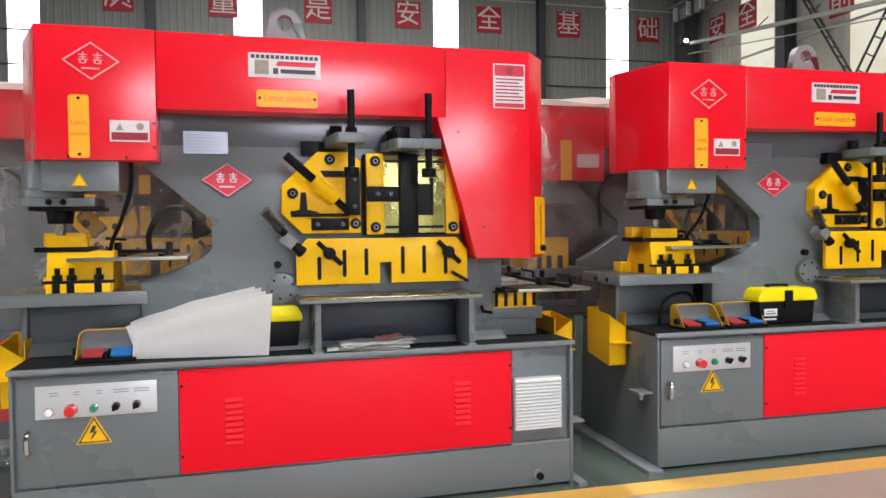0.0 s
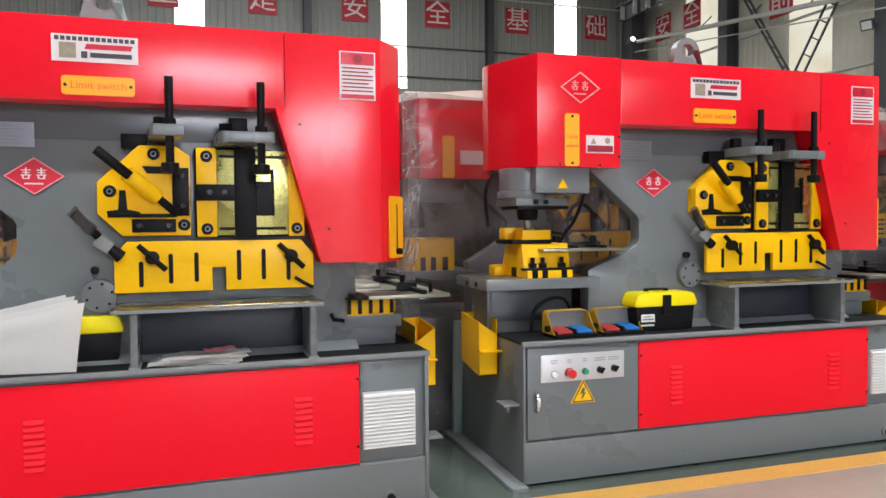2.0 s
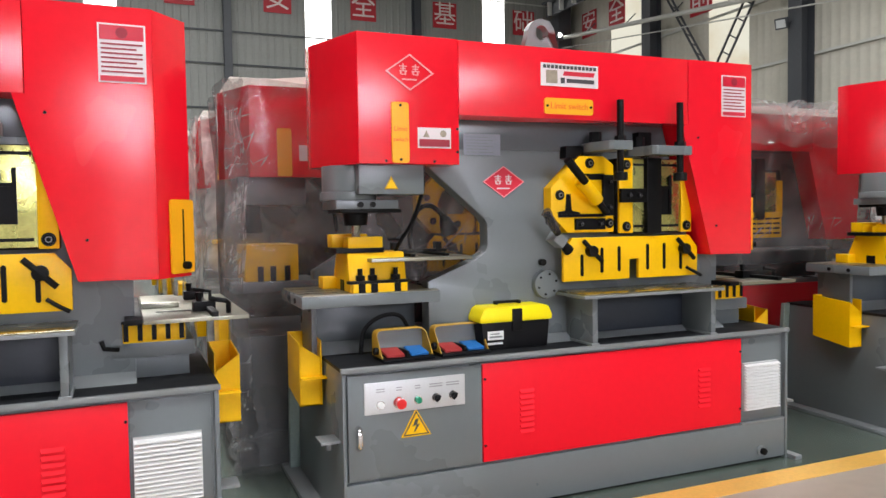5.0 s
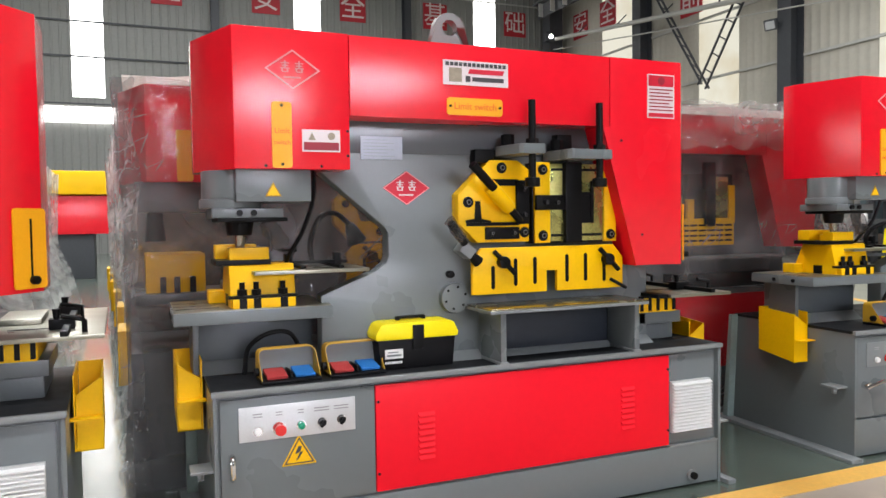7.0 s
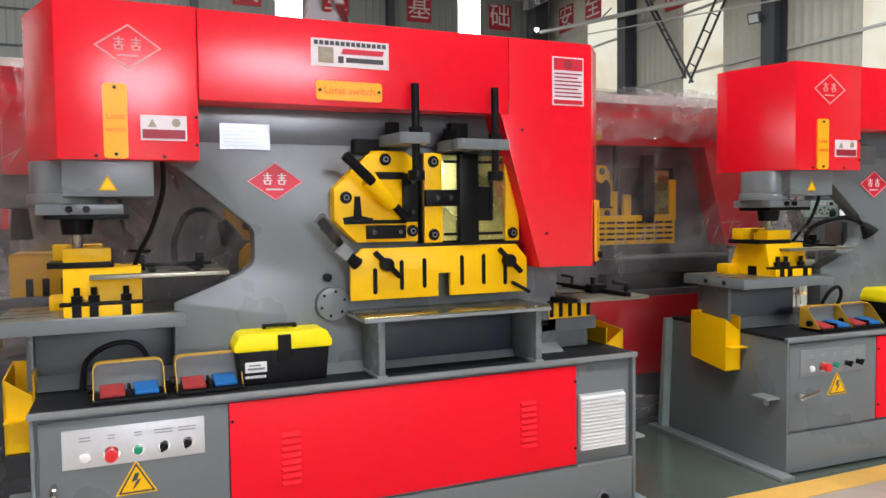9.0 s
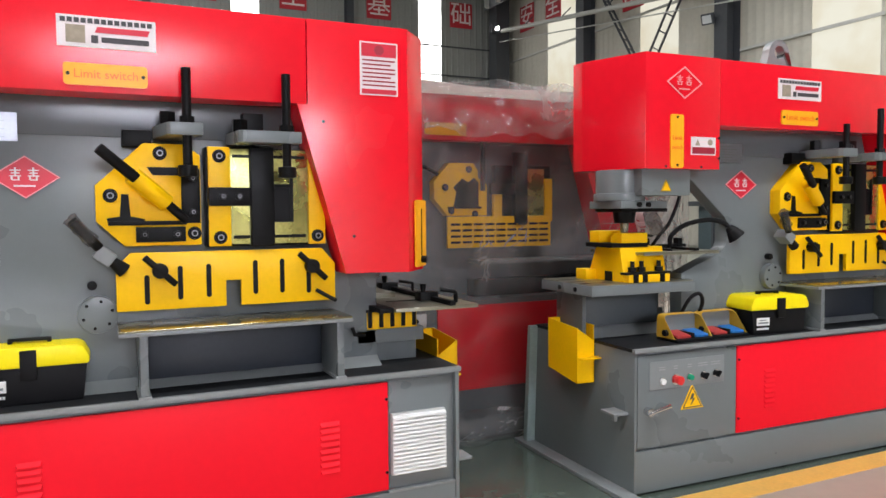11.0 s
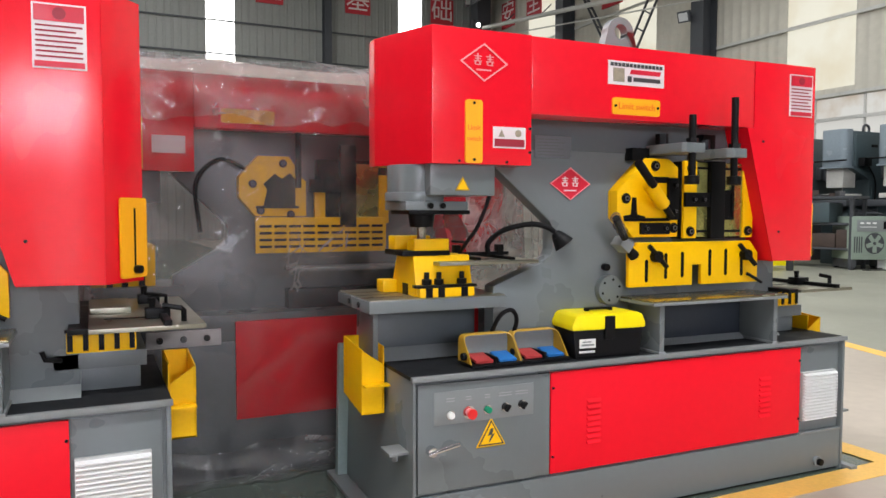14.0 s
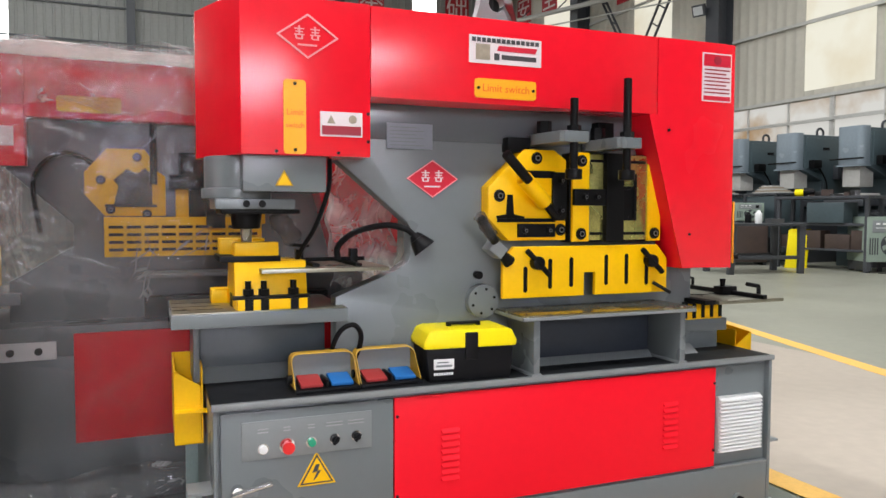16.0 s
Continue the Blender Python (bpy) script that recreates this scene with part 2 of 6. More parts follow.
    for k, (stretch, turn) in enumerate((((0.085, 0.085, 0.8), (0.2, 0.75, 0.2)), ((0.7, 0.12, 0.075), (0.1, 0.3, 0.1)))):
        crease, mp = nt.nodes.new("ShaderNodeTexNoise"), nt.nodes.new("ShaderNodeMapping")
        mp.vector_type = "TEXTURE"
        mp.inputs["Scale"].default_value, mp.inputs["Rotation"].default_value = stretch, turn
        crease.noise_type = "RIDGED_MULTIFRACTAL"
        crease.inputs["Scale"].default_value, crease.inputs["Detail"].default_value, crease.inputs["Distortion"].default_value = 1.0, 2.0, 0.5
        nt.links.new(tc.outputs["Object"], mp.inputs["Vector"])
        nt.links.new(mp.outputs[0], crease.inputs["Vector"])
        nt.links.new(crease.outputs["Fac"], total.inputs[k])
    bump.inputs["Strength"].default_value, bump.inputs["Distance"].default_value = wrinkle, 0.012
    nt.links.new(total.outputs[0], bump.inputs["Height"])
    crest = nt.nodes.new("ShaderNodeMapRange")
    crest.inputs["From Min"].default_value, crest.inputs["From Max"].default_value = 1.15, 1.75
    crest.inputs["To Min"].default_value, crest.inputs["To Max"].default_value = gloss * 0.2, gloss * 2.6
    nt.links.new(total.outputs[0], crest.inputs["Value"])
    nt.links.new(crest.outputs[0], first.inputs[0])
    nt.links.new(bump.outputs[0], shiny.inputs["Normal"])
    nt.links.new(second.outputs[0], nt.nodes["Material Output"].inputs["Surface"])
    return m


# colour of the shade in the recess below the shear table
RECESS_SHADE = material("dark_blue_recess_shade", (0.034, 0.041, 0.052), 0.32, vary=0.08, scale=4.0, bump=0.04, bump_scale=80, spec=0.3)
RUST = material("rusty_steel", (0.055, 0.035, 0.028), 0.65, vary=0.35, scale=7.0, bump=0.1, bump_scale=40)
EAST_FLOOR = material("pale_green_grey_concrete", (0.275, 0.272, 0.222), 0.40, vary=0.09, scale=0.8, bump=0.05, bump_scale=14, rough_vary=0.07)
# paint of the upper strip; on the table bracket it stands for shade
GREY_BAND = material("dark_grey_paint_and_shade", (0.105, 0.120, 0.130), 0.22, vary=0.03, scale=3.0, bump=0.04, bump_scale=90, rough_vary=0.02)
FILM = film_material("clear_plastic_film", (0.78, 0.76, 0.75), (0.64, 0.62, 0.62), 0.085, 0.060, 0.42, 0.18)
FILM_WHITE = film_material("milky_plastic_film", (0.92, 0.94, 0.91), (0.88, 0.88, 0.88), 0.30, 0.08, 0.5, 0.2)
FILM_BUNCH = film_material("crumpled_plastic_film", (0.82, 0.82, 0.81), (0.80, 0.79, 0.79), 0.17, 0.09, 0.3, 0.22)
FOAM = material("white_foam_sheet", (0.78, 0.76, 0.72), 0.7, vary=0.06, scale=6.0, bump=0.2, bump_scale=30)

# ---- mesh helpers ----


def add_box(bm, x0, x1, y0, y1, z0, z1, m=None):
    vs = [bm.verts.new(p) for p in ((x0, y0, z0), (x1, y0, z0), (x1, y1, z0), (x0, y1, z0), (x0, y0, z1), (x1, y0, z1), (x1, y1, z1), (x0, y1, z1))]
    for f in ((3, 2, 1, 0), (4, 5, 6, 7), (0, 1, 5, 4), (1, 2, 6, 5), (2, 3, 7, 6), (3, 0, 4, 7)):
        bm.faces.new([vs[i] for i in f])
    if m is not None:
        bmesh.ops.transform(bm, matrix=m, verts=vs)
    return vs


def box(x0, x1, y0, y1, z0, z1, bevel=0.0, m=None):
    bm = bmesh.new()
    add_box(bm, x0, x1, y0, y1, z0, z1, m)
    return soften(bm, bevel)


def soften(bm, bevel):
    if bevel:
        bmesh.ops.bevel(bm, geom=bm.edges[:], offset=bevel, segments=2, profile=0.6, affect="EDGES", clamp_overlap=True)
    return bm


def add_prism(bm, pts, lo, hi, axis="y"):
    """A polygon given in two axes, drawn out along the third."""
    def place(a, b, c):
        return {"y": (a, c, b), "z": (a, b, c), "x": (c, a, b)}[axis]
    low, high = [bm.verts.new(place(a, b, lo)) for a, b in pts], [bm.verts.new(place(a, b, hi)) for a, b in pts]
    n = len(pts)
    bm.faces.new(low), bm.faces.new(high[::-1])
    for i in range(n):
        bm.faces.new((low[i], high[i], high[(i + 1) % n], low[(i + 1) % n]))
    return low + high


def prism(pts, lo, hi, axis="y", bevel=0.0):
    bm = bmesh.new()
    add_prism(bm, pts, lo, hi, axis)
    bmesh.ops.recalc_face_normals(bm, faces=bm.faces[:])
    return soften(bm, bevel)


def add_rod(bm, a, b, r0, r1=None, sides=16):
    """A round bar from a to b."""
    a, b = Vector(a), Vector(b)
    m = Matrix.Translation((a + b) / 2) @ (b - a).to_track_quat("Z", "Y").to_matrix().to_4x4()
    bmesh.ops.create_cone(bm, cap_ends=True, segments=sides, radius1=r0, radius2=r0 if r1 is None else r1, depth=(b - a).length, matrix=m)
    return bm


def rod(a, b, r0, r1=None, sides=16, bevel=0.0):
    return soften_caps(add_rod(bmesh.new(), a, b, r0, r1, sides), bevel)


def soften_caps(bm, bevel):
    if bevel:
        edges = [e for e in bm.edges if len(e.link_faces) == 2 and e.calc_face_angle(0) > 1.0]
        bmesh.ops.bevel(bm, geom=edges, offset=bevel, segments=2, profile=0.6, affect="EDGES", clamp_overlap=True)
    return bm


def tube(points, r, sides=10):
    """A round bar swept along points."""
    bm = bmesh.new()
    pts = [Vector(p) for p in points]
    rings = []
    for i, p in enumerate(pts):
        d = (pts[min(i + 1, len(pts) - 1)] - pts[max(i - 1, 0)]).normalized()
        u = d.cross(Vector((0.13, 0.97, 0.21))).normalized()
        w = d.cross(u)
        rings.append([bm.verts.new(p + r * (math.cos(k * math.tau / sides) * u + math.sin(k * math.tau / sides) * w)) for k in range(sides)])
    for a, b in zip(rings, rings[1:]):
        for k in range(sides):
            bm.faces.new((a[k], a[(k + 1) % sides], b[(k + 1) % sides], b[k]))
    bm.faces.new(rings[0][::-1]), bm.faces.new(rings[-1])
    bmesh.ops.recalc_face_normals(bm, faces=bm.faces[:])
    return bm


def curve_points(points, n=8):
    """Points of a smooth line through the given ones."""
    p = [Vector(q) for q in points]
    p = [2 * p[0] - p[1], *p, 2 * p[-1] - p[-2]]
    out = []
    for i in range(1, len(p) - 2):
        for k in range(n):
            t = k / n
            out.append(0.5 * (2 * p[i] + (p[i + 1] - p[i - 1]) * t + (2 * p[i - 1] - 5 * p[i] + 4 * p[i + 1] - p[i + 2]) * t * t + (3 * p[i] - p[i - 1] - 3 * p[i + 1] + p[i + 2]) * t ** 3))
    return [*out, p[-2]]


def link_mesh(name, bm, mat, smooth=None):
    me = bpy.data.meshes.new(name)
    bm.to_mesh(me)
    bm.free()
    me.materials.append(mat)
    for f in me.polygons:
        f.use_smooth = True
    me.set_sharp_from_angle(angle=radians(35))
    return new(name, me)


def part(name, bm, mat, parent, label=""):
    ob = link_mesh(name, bm, mat)
    ob.parent = parent
    return tagged(ob, label)


def thing(name, label, category, m=None, group="", kind=""):
    ob = new(name)
    ob.empty_display_size = 0.1
    if m is not None:
        ob.matrix_basis = m
    return tagged(ob, label, category, group, kind)


def structure(name, bm, mat, label, category):
    return tagged(link_mesh(name, bm, mat), label, category, kind="structure")


def text_bm(body, size, m, depth=0.001, res=2):
    """Lettering, centred on its place, as a mesh."""
    cu = bpy.data.curves.new("lettering", "FONT")
    cu.body, cu.size, cu.extrude, cu.align_x, cu.align_y, cu.resolution_u = body, size, depth, "CENTER", "CENTER", res
    ob = new("lettering", cu)
    me = bpy.data.meshes.new_from_object(ob.evaluated_get(bpy.context.evaluated_depsgraph_get()))
    bm = bmesh.new()
    bm.from_mesh(me)
    bpy.data.objects.remove(ob), bpy.data.meshes.remove(me), bpy.data.curves.remove(cu)
    bmesh.ops.transform(bm, matrix=m, verts=bm.verts[:])
    return bm


def facing(x, y, z):
    """Upright lettering that faces -y."""
    return pose(x, y, z, 90, 0, 0)


# ---- setting ----


def slab(name, x0, x1, y0, y1, z0, z1, mat, label, category):
    return structure(name, box(x0, x1, y0, y1, z0, z1), mat, label, category)


XW, YN, YS, XE = -30.0, 37.0, -15.0, 24.5
slab("floor", XW, XE, YS, YN, -0.3, 0.0, FLOOR, "glossy dark green painted concrete factory floor", "floor")
slab("aisle_floor", XW, 8.35, YS + 0.1, 3.02, 0.0005, 0.004, AISLE, "brown-grey worn concrete walkway beside the machines", "floor")
slab("aisle_floor_east", 8.352, 11.3, YS + 0.1, YN - 0.5, 0.0005, 0.004, AISLE, "brown-grey worn concrete cross aisle", "floor")
slab("east_floor", 11.302, XE - 0.15, YS + 0.1, YN - 0.5, 0.0005, 0.004, EAST_FLOOR, "pale green-grey concrete floor of the far workshop", "floor")
slab("floor_line_front", XW, 8.22, 2.90, 3.05, 0.004, 0.007, LINE, "worn yellow line painted along the walkway", "floor marking")
slab("floor_line_corner", 8.22, 8.38, 2.90, 6.0, 0.004, 0.007, LINE, "worn yellow line painted round the machine bay", "floor marking")
bm = prism([(10.55, 3.2), (10.72, 3.16), (12.72, 9.5), (12.56, 9.56)], 0.004, 0.007, "z")
structure("floor_line_far", bm, LINE, "yellow line painted on the floor across the aisle", "floor marking")


def clad_wall(name, along, lo, hi, at, z0, z1, outward, mat, label, gaps=()):
    """A wall of ribbed sheet: along x or y, with gaps (lo, hi, z0, z1) left open."""
    bm = bmesh.new()
    step, rib = 0.36, (0.014 if along == "y" else 0.03)
    cuts = sorted({lo, hi, *[g[0] for g in gaps], *[g[1] for g in gaps]})

    def sheet(a, b, c, d):
        n = max(1, round((b - a) / step))
        prof = []
        for i in range(n):
            u = a + (b - a) * i / n
            w = (b - a) / n
            prof += [(u, 0.0), (u + w * 0.62, 0.0), (u + w * 0.72, rib), (u + w * 0.90, rib)]
        prof.append((b, 0.0))
        prof = [(u, at - outward * (v if along == "x" else v)) for u, v in prof]
        pts = prof + [(u, at + outward * 0.12) for u, _ in (prof[-1], prof[0])]
        add_prism(bm, pts if along == "x" else [(v, u) for u, v in pts], c, d, "z")
    for a, b in zip(cuts, cuts[1:]):
        spans = sorted((g[2], g[3]) for g in gaps if g[0] <= a and g[1] >= b)
        base = z0
        for c, d in spans:
            if c > base:
                sheet(a, b, base, c)
            base = d
        if base < z1:
            sheet(a, b, base, z1)
    bmesh.ops.recalc_face_normals(bm, faces=bm.faces[:])
    return structure(name, bm, mat, label, "wall")


def window(name, x0, x1, y0, y1, z0, z1, mat, label):
    ob = structure(name, box(x0, x1, y0, y1, z0, z1), mat, label, "window")
    return ob


NORTH = [(x - 0.66, x + 0.66) for x in (-19.3, -9.6, 0.2, 10.1, 19.85)]
clad_wall("wall_north", "x", XW, XE, YN, 0, ROOF, 1, CLAD, "dark grey ribbed steel sheet factory wall", [(a, b, 7.0 if b < 5 else 8.2, ROOF - 0.4) for a, b in NORTH])
EAST = [(14.9, 17.25), (23.3, 25.6), (30.2, 32.7)]
clad_wall("wall_east", "y", YS, YN, XE, 0, ROOF, 1, CLAD_SIDE, "beige-grey ribbed steel sheet factory wall", [(a, b, 5.05, ROOF - 0.4) for a, b in EAST] + [(6.0, 20.3, 3.4, 4.75)])
clad_wall("wall_south", "x", XW, XE, YS, 0, ROOF, -1, CLAD_UNSEEN, "grey ribbed steel sheet factory wall", [g[:4] for g in SOUTH])
window("window_0", -12.0, 3.2, YN - 0.16, YN - 0.12, 5.85, 6.55, DAYLIT, "low band of bright windows in the end wall")
clad_wall("wall_west", "y", YS, YN, XW, 0, ROOF, -1, CLAD_UNSEEN, "grey ribbed steel sheet factory wall", [(-11.0, 1.0, 0.3, 5.0)])
slab("ceiling", XW, XE, YS, YN, ROOF, ROOF + 0.2, CLAD_UNSEEN, "grey ribbed steel factory roof", "ceiling")


n = 1
for a, b in NORTH:
    window(f"window_{n}", a - 0.02, b + 0.02, YN + 0.02, YN + 0.06, (7.0 if b < 5 else 8.2) - 0.02, ROOF - 0.38, DAYLIT, "tall translucent strip window, bright with daylight")
    n += 1
for a, b in EAST:
    window(f"window_{n}", XE + 0.02, XE + 0.06, a - 0.02, b + 0.02, 5.03, ROOF - 0.38, DAYLIT_SOFT, "tall translucent cream strip window, daylit")
    n += 1
for a, b in ((6.0, 20.3),):
    window(f"window_{n}", XE + 0.02, XE + 0.06, a - 0.02, b + 0.02, 3.38, 4.77, DIRTY_PANE, "low band of daylit windows in the side wall")
    n += 1
for a, b, lo, hi, bright in SOUTH:
    window(f"window_{n}", a - 0.02, b + 0.02, YS - 0.06, YS - 0.02, lo - 0.02, hi + 0.02, DAYLIT_STRIP if bright else DAYLIT_BAND, "translucent window, bright with daylight")
    n += 1

def bunch(x0, x1, y, z0, z1, seed, nu=26, nv=40, waves=1.0, flare=0.0):
    """A hanging gather of film with deep folds."""
    bm = bmesh.new()
    grid = []
    for i in range(nu + 1):
        row = []
        for j in range(nv + 1):
            u, v = i / nu, j / nv
            p = Vector((u * 5.0 * waves + seed, v * 3.2 / (1 + waves / 4) + u * 2.2, seed))
            fold = 1 - 2 * abs(noise.noise(p))
            fine = 1 - 2 * abs(noise.noise(p * 2.7))
            edge = 0.05 * noise.noise(Vector((v * 5, seed, u)))
            row.append(bm.verts.new((x0 + (x1 - x0) * u + edge + flare * u * (1 - v) ** 1.4, y - 0.045 * fold - 0.018 * fine, max(0.006, z0 + (z1 - z0) * v + 0.05 * noise.noise(Vector((u * 4 * waves, seed, v)))))))
        grid.append(row)
    for i in range(nu):
        for j in range(nv):
            bm.faces.new((grid[i][j], grid[i + 1][j], grid[i + 1][j + 1], grid[i][j + 1]))
    return bm


# unseen glowing panel, added to brighten the machines' west-facing sides
window(f"window_{n}", XW - 0.06, XW - 0.02, -11.02, 1.02, 0.28, 5.02, WEST_FILL, "unseen glowing panel added at the walkway's end to light the machines' sides")

# ---- ironworker machines ----


def bolt(name, x, y, z, r, parent, mat=None):
    """A socket-head bolt that faces -y."""
    bm = rod((x, y, z), (x, y - 0.012, z), r, sides=14, bevel=0.003)
    ob = part(name, bm, mat or BLACK, parent)
    part("washer", rod((x, y, z), (x, y - 0.004, z), r * 1.2, sides=14), BLACK, ob)
    part("rim", rod((x, y - 0.012, z), (x, y - 0.0135, z), r * 0.58, sides=12), MIDSTEEL, ob, "lighter steel rim of the socket")
    part("socket", rod((x, y - 0.0135, z), (x, y - 0.0142, z), r * 0.40, sides=6), BLACK, ob)
    return ob


def sticker(name, x0, x1, z0, z1, y, mat, parent, label=""):
    return part(name, box(x0, x1, y - 0.002, y + 0.002, z0, z1), mat, parent, label)


def diamond(cx, cz, w, h, y, d=0.002):
    return prism([(cx - w, cz), (cx, cz - h), (cx + w, cz), (cx, cz + h)], y - d, y + 0.002)


def diamond_ring(cx, cz, w, h, y, t=0.008):
    bm = bmesh.new()
    c = [(-w, 0), (0, -h), (w, 0), (0, h)]
    k = 1 - t / (w * h / math.hypot(w, h))
    for i in range(4):
        a, b = c[i], c[(i + 1) % 4]
        add_prism(bm, [(cx + a[0], cz + a[1]), (cx + b[0], cz + b[1]), (cx + b[0] * k, cz + b[1] * k), (cx + a[0] * k, cz + a[1] * k)], y - 0.002, y + 0.001)
    bmesh.ops.recalc_face_normals(bm, faces=bm.faces[:])
    return bm


def bars(spec, y):
    """Flat bars (x0, x1, z0, z1) in one mesh, for print too small to read."""
    bm = bmesh.new()
    for x0, x1, z0, z1 in spec:
        add_box(bm, x0, x1, y - 0.001, y + 0.001, z0, z1)
    return bm


def logo_strokes(cx, cz, y, mat, parent):
    """Plain strokes standing in for the maker's mark, one part a sign."""
    for dx in (-0.030, 0.026):
        rows = [(dx - 0.017, dx + 0.017, 0.022, 0.026), (dx - 0.013, dx + 0.013, 0.012, 0.016), (dx - 0.018, dx + 0.018, 0.002, 0.006), (dx - 0.003, dx + 0.003, 0.006, 0.034), (dx - 0.014, dx - 0.008, -0.010, 0.002), (dx + 0.007, dx + 0.013, -0.012, 0.002), (dx - 0.010, dx + 0.010, -0.012, -0.008)]
        part("logo_mark", bars([(cx + a, cx + b, cz + c, cz + d) for a, b, c, d in rows], y), mat, parent)
    part("logo_line", bars([(cx - 0.036, cx + 0.032, cz - 0.034, cz - 0.028)], y), mat, parent)


def hood_parts(m, sign_dx=0.0):
    y = 0.06
    left = part("hood_head", prism([(-0.180, y), (-0.640, y), (-0.766, 0.40), (-0.766, 0.48), (-0.180, 0.48)], 1.552, 2.102, "z", 0.005), RED, m, "glossy red sheet-steel hood over the punch head")
    part("hood_bridge", box(-0.178, 1.088, y + 0.002, 0.478, 1.772, 2.099, 0.004), RED, m, "glossy red sheet-steel hood along the top")
    right = part("hood_tail", prism([(1.09, 2.099), (1.506, 2.099), (1.506, 1.105), (1.235, 1.112), (1.048, 1.772), (1.09, 1.772)], y, y + 0.006, "y", 0.0015), RED, m, "glossy red sheet-steel guard tapering downwards")
    part("hood_side", prism([(1.507, y + 0.001), (1.634, 0.205), (1.634, 0.47), (1.628, 0.47), (1.628, 0.207), (1.503, y + 0.007)], 1.105, 2.098, "z", 0.001), RED, m, "red side panel of the hood")
    part("hood_return", prism([(1.050, 1.772), (1.056, 1.772), (1.243, 1.112), (1.237, 1.112)], y + 0.0065, 0.212), RED_PANEL, m, "red folded return along the tapering edge")
    part("hood_sole", box(1.238, 1.500, y + 0.0065, 0.21, 1.108, 1.114), RED, m)
    part("hood_back", box(1.09, 1.634, 0.472, 0.478, 1.105, 2.098), RED, m)
    part("hood_cover", prism([(1.09, y + 0.008), (1.500, y + 0.008), (1.622, 0.212), (1.622, 0.47), (1.09, 0.47)], 2.086, 2.096, "z"), RED, m)
    # printed marks
    ring = part("logo_outline", diamond_ring(-0.408, 1.943, 0.110, 0.078, y - 0.002, 0.006), PINK, left, "pale diamond-shaped logo outline")
    logo_strokes(-0.408, 1.943, y - 0.003, PINK, ring)
    tag = part("vertical_tag", tag_bm(-0.495, -0.417, 1.556, 1.814, y - 0.004), ORANGE, left, "orange-yellow plate lettered limit switch")
    part("tag_lettering", text_bm("Limit", 0.030, facing(-0.456, y - 0.009, 1.700)), REDTEXT, tag)
    part("tag_lettering", text_bm("switch", 0.026, facing(-0.456, y - 0.009, 1.655)), REDTEXT, tag)
    for z in (1.570, 1.800):
        part("screw", rod((-0.456, y - 0.006, z), (-0.456, y - 0.013, z), 0.006, sides=10), BLACK, tag)
    w = sticker("warning_label", -0.376, -0.222, 1.622, 1.710, y - 0.002, STICKER, left, "white warning label with a dark red lower half")
    part("warning_field", bars([(-0.370, -0.228, 1.628, 1.660)], y - 0.005), MAROON, w)
    part("warning_triangle", prism([(-0.352, 1.668), (-0.322, 1.668), (-0.337, 1.698)], y - 0.006, y - 0.003), KHAKI, w)
    part("warning_disc", rod((-0.258, y - 0.003, 1.685), (-0.258, y - 0.006, 1.685), 0.015, sides=16), KHAKI, w)
    tag = part("horizontal_tag", tag_bm(0.251, 0.516, 1.794, 1.868, y - 0.002), ORANGE, m, "orange-yellow plate lettered limit switch")
    part("tag_lettering", text_bm("Limit switch", 0.042, facing(0.384, y - 0.007, 1.831)), REDTEXT, tag)
    for x in (0.265, 0.502):
        part("screw", rod((x, y - 0.004, 1.831), (x, y - 0.011, 1.831), 0.006, sides=10), BLACK, tag)
    lab = sticker("maker_label", 0.235, 0.547, 1.923, 2.028, y, STICKER, m, "white maker's label with printed lines")
    part("label_print", bars([(0.246 + i * 0.021, 0.262 + i * 0.021, 2.004, 2.020) for i in range(14)], y - 0.003), INK, lab)
    part("label_stripe", prism([(0.352, 1.974), (0.520, 1.974), (0.528, 1.994), (0.360, 1.994)], y - 0.004, y - 0.002), STICKRED, lab)
    part("label_square", bars([(0.262, 0.322, 1.936, 1.996)], y - 0.003), KHAKI, lab)
    part("label_line", bars([(0.340, 0.362, 1.938, 1.964), (0.372, 0.524, 1.942, 1.960)], y - 0.003), INK, lab)
    s = sticker("instruction_sign", 1.303 + sign_dx, 1.463 + sign_dx, 1.822, 2.033, y - 0.002, STICKER, right, "white instruction sign with a crimson head")
    part("sign_head", bars([(1.309 + sign_dx, 1.457 + sign_dx, 1.975, 2.027)], y - 0.005), STICKRED, s)
    part("sign_oval", rod((1.383 + sign_dx, y - 0.0055, 2.001), (1.383 + sign_dx, y - 0.007, 2.001), 0.02, sides=20), MAROON, s)
    part("sign_print", bars([(1.313 + sign_dx, 1.452 + sign_dx - 0.02 * (i % 3 == 2), 1.858 + i * 0.0165, 1.864 + i * 0.0165) for i in range(7)], y - 0.005), MAROON, s)
    part("sign_foot", bars([(1.309 + sign_dx, 1.457 + sign_dx, 1.827, 1.846)], y - 0.005), STICKRED, s)
    # slotted tag on the side panel
    d = Vector((0.127, 0.144, 0)).normalized()
    mt = Matrix.Translation((1.575, 0.136, 1.262)) @ Matrix(((d.x, -d.y, 0, 0), (d.y, d.x, 0, 0), (0, 0, 1, 0), (0, 0, 0, 1)))
    bm = tag_bm(-0.040, 0.095, -0.142, 0.142, -0.008)
    bmesh.ops.transform(bm, matrix=mt, verts=bm.verts[:])
    tag = part("slotted_tag", bm, ORANGE, m, "orange-yellow plate with a long slot")
    bm = bars([(0.026, 0.034, -0.10, 0.105)], -0.0125)
    bmesh.ops.transform(bm, matrix=mt, verts=bm.verts[:])
    part("slot", bm, BLACK, tag)
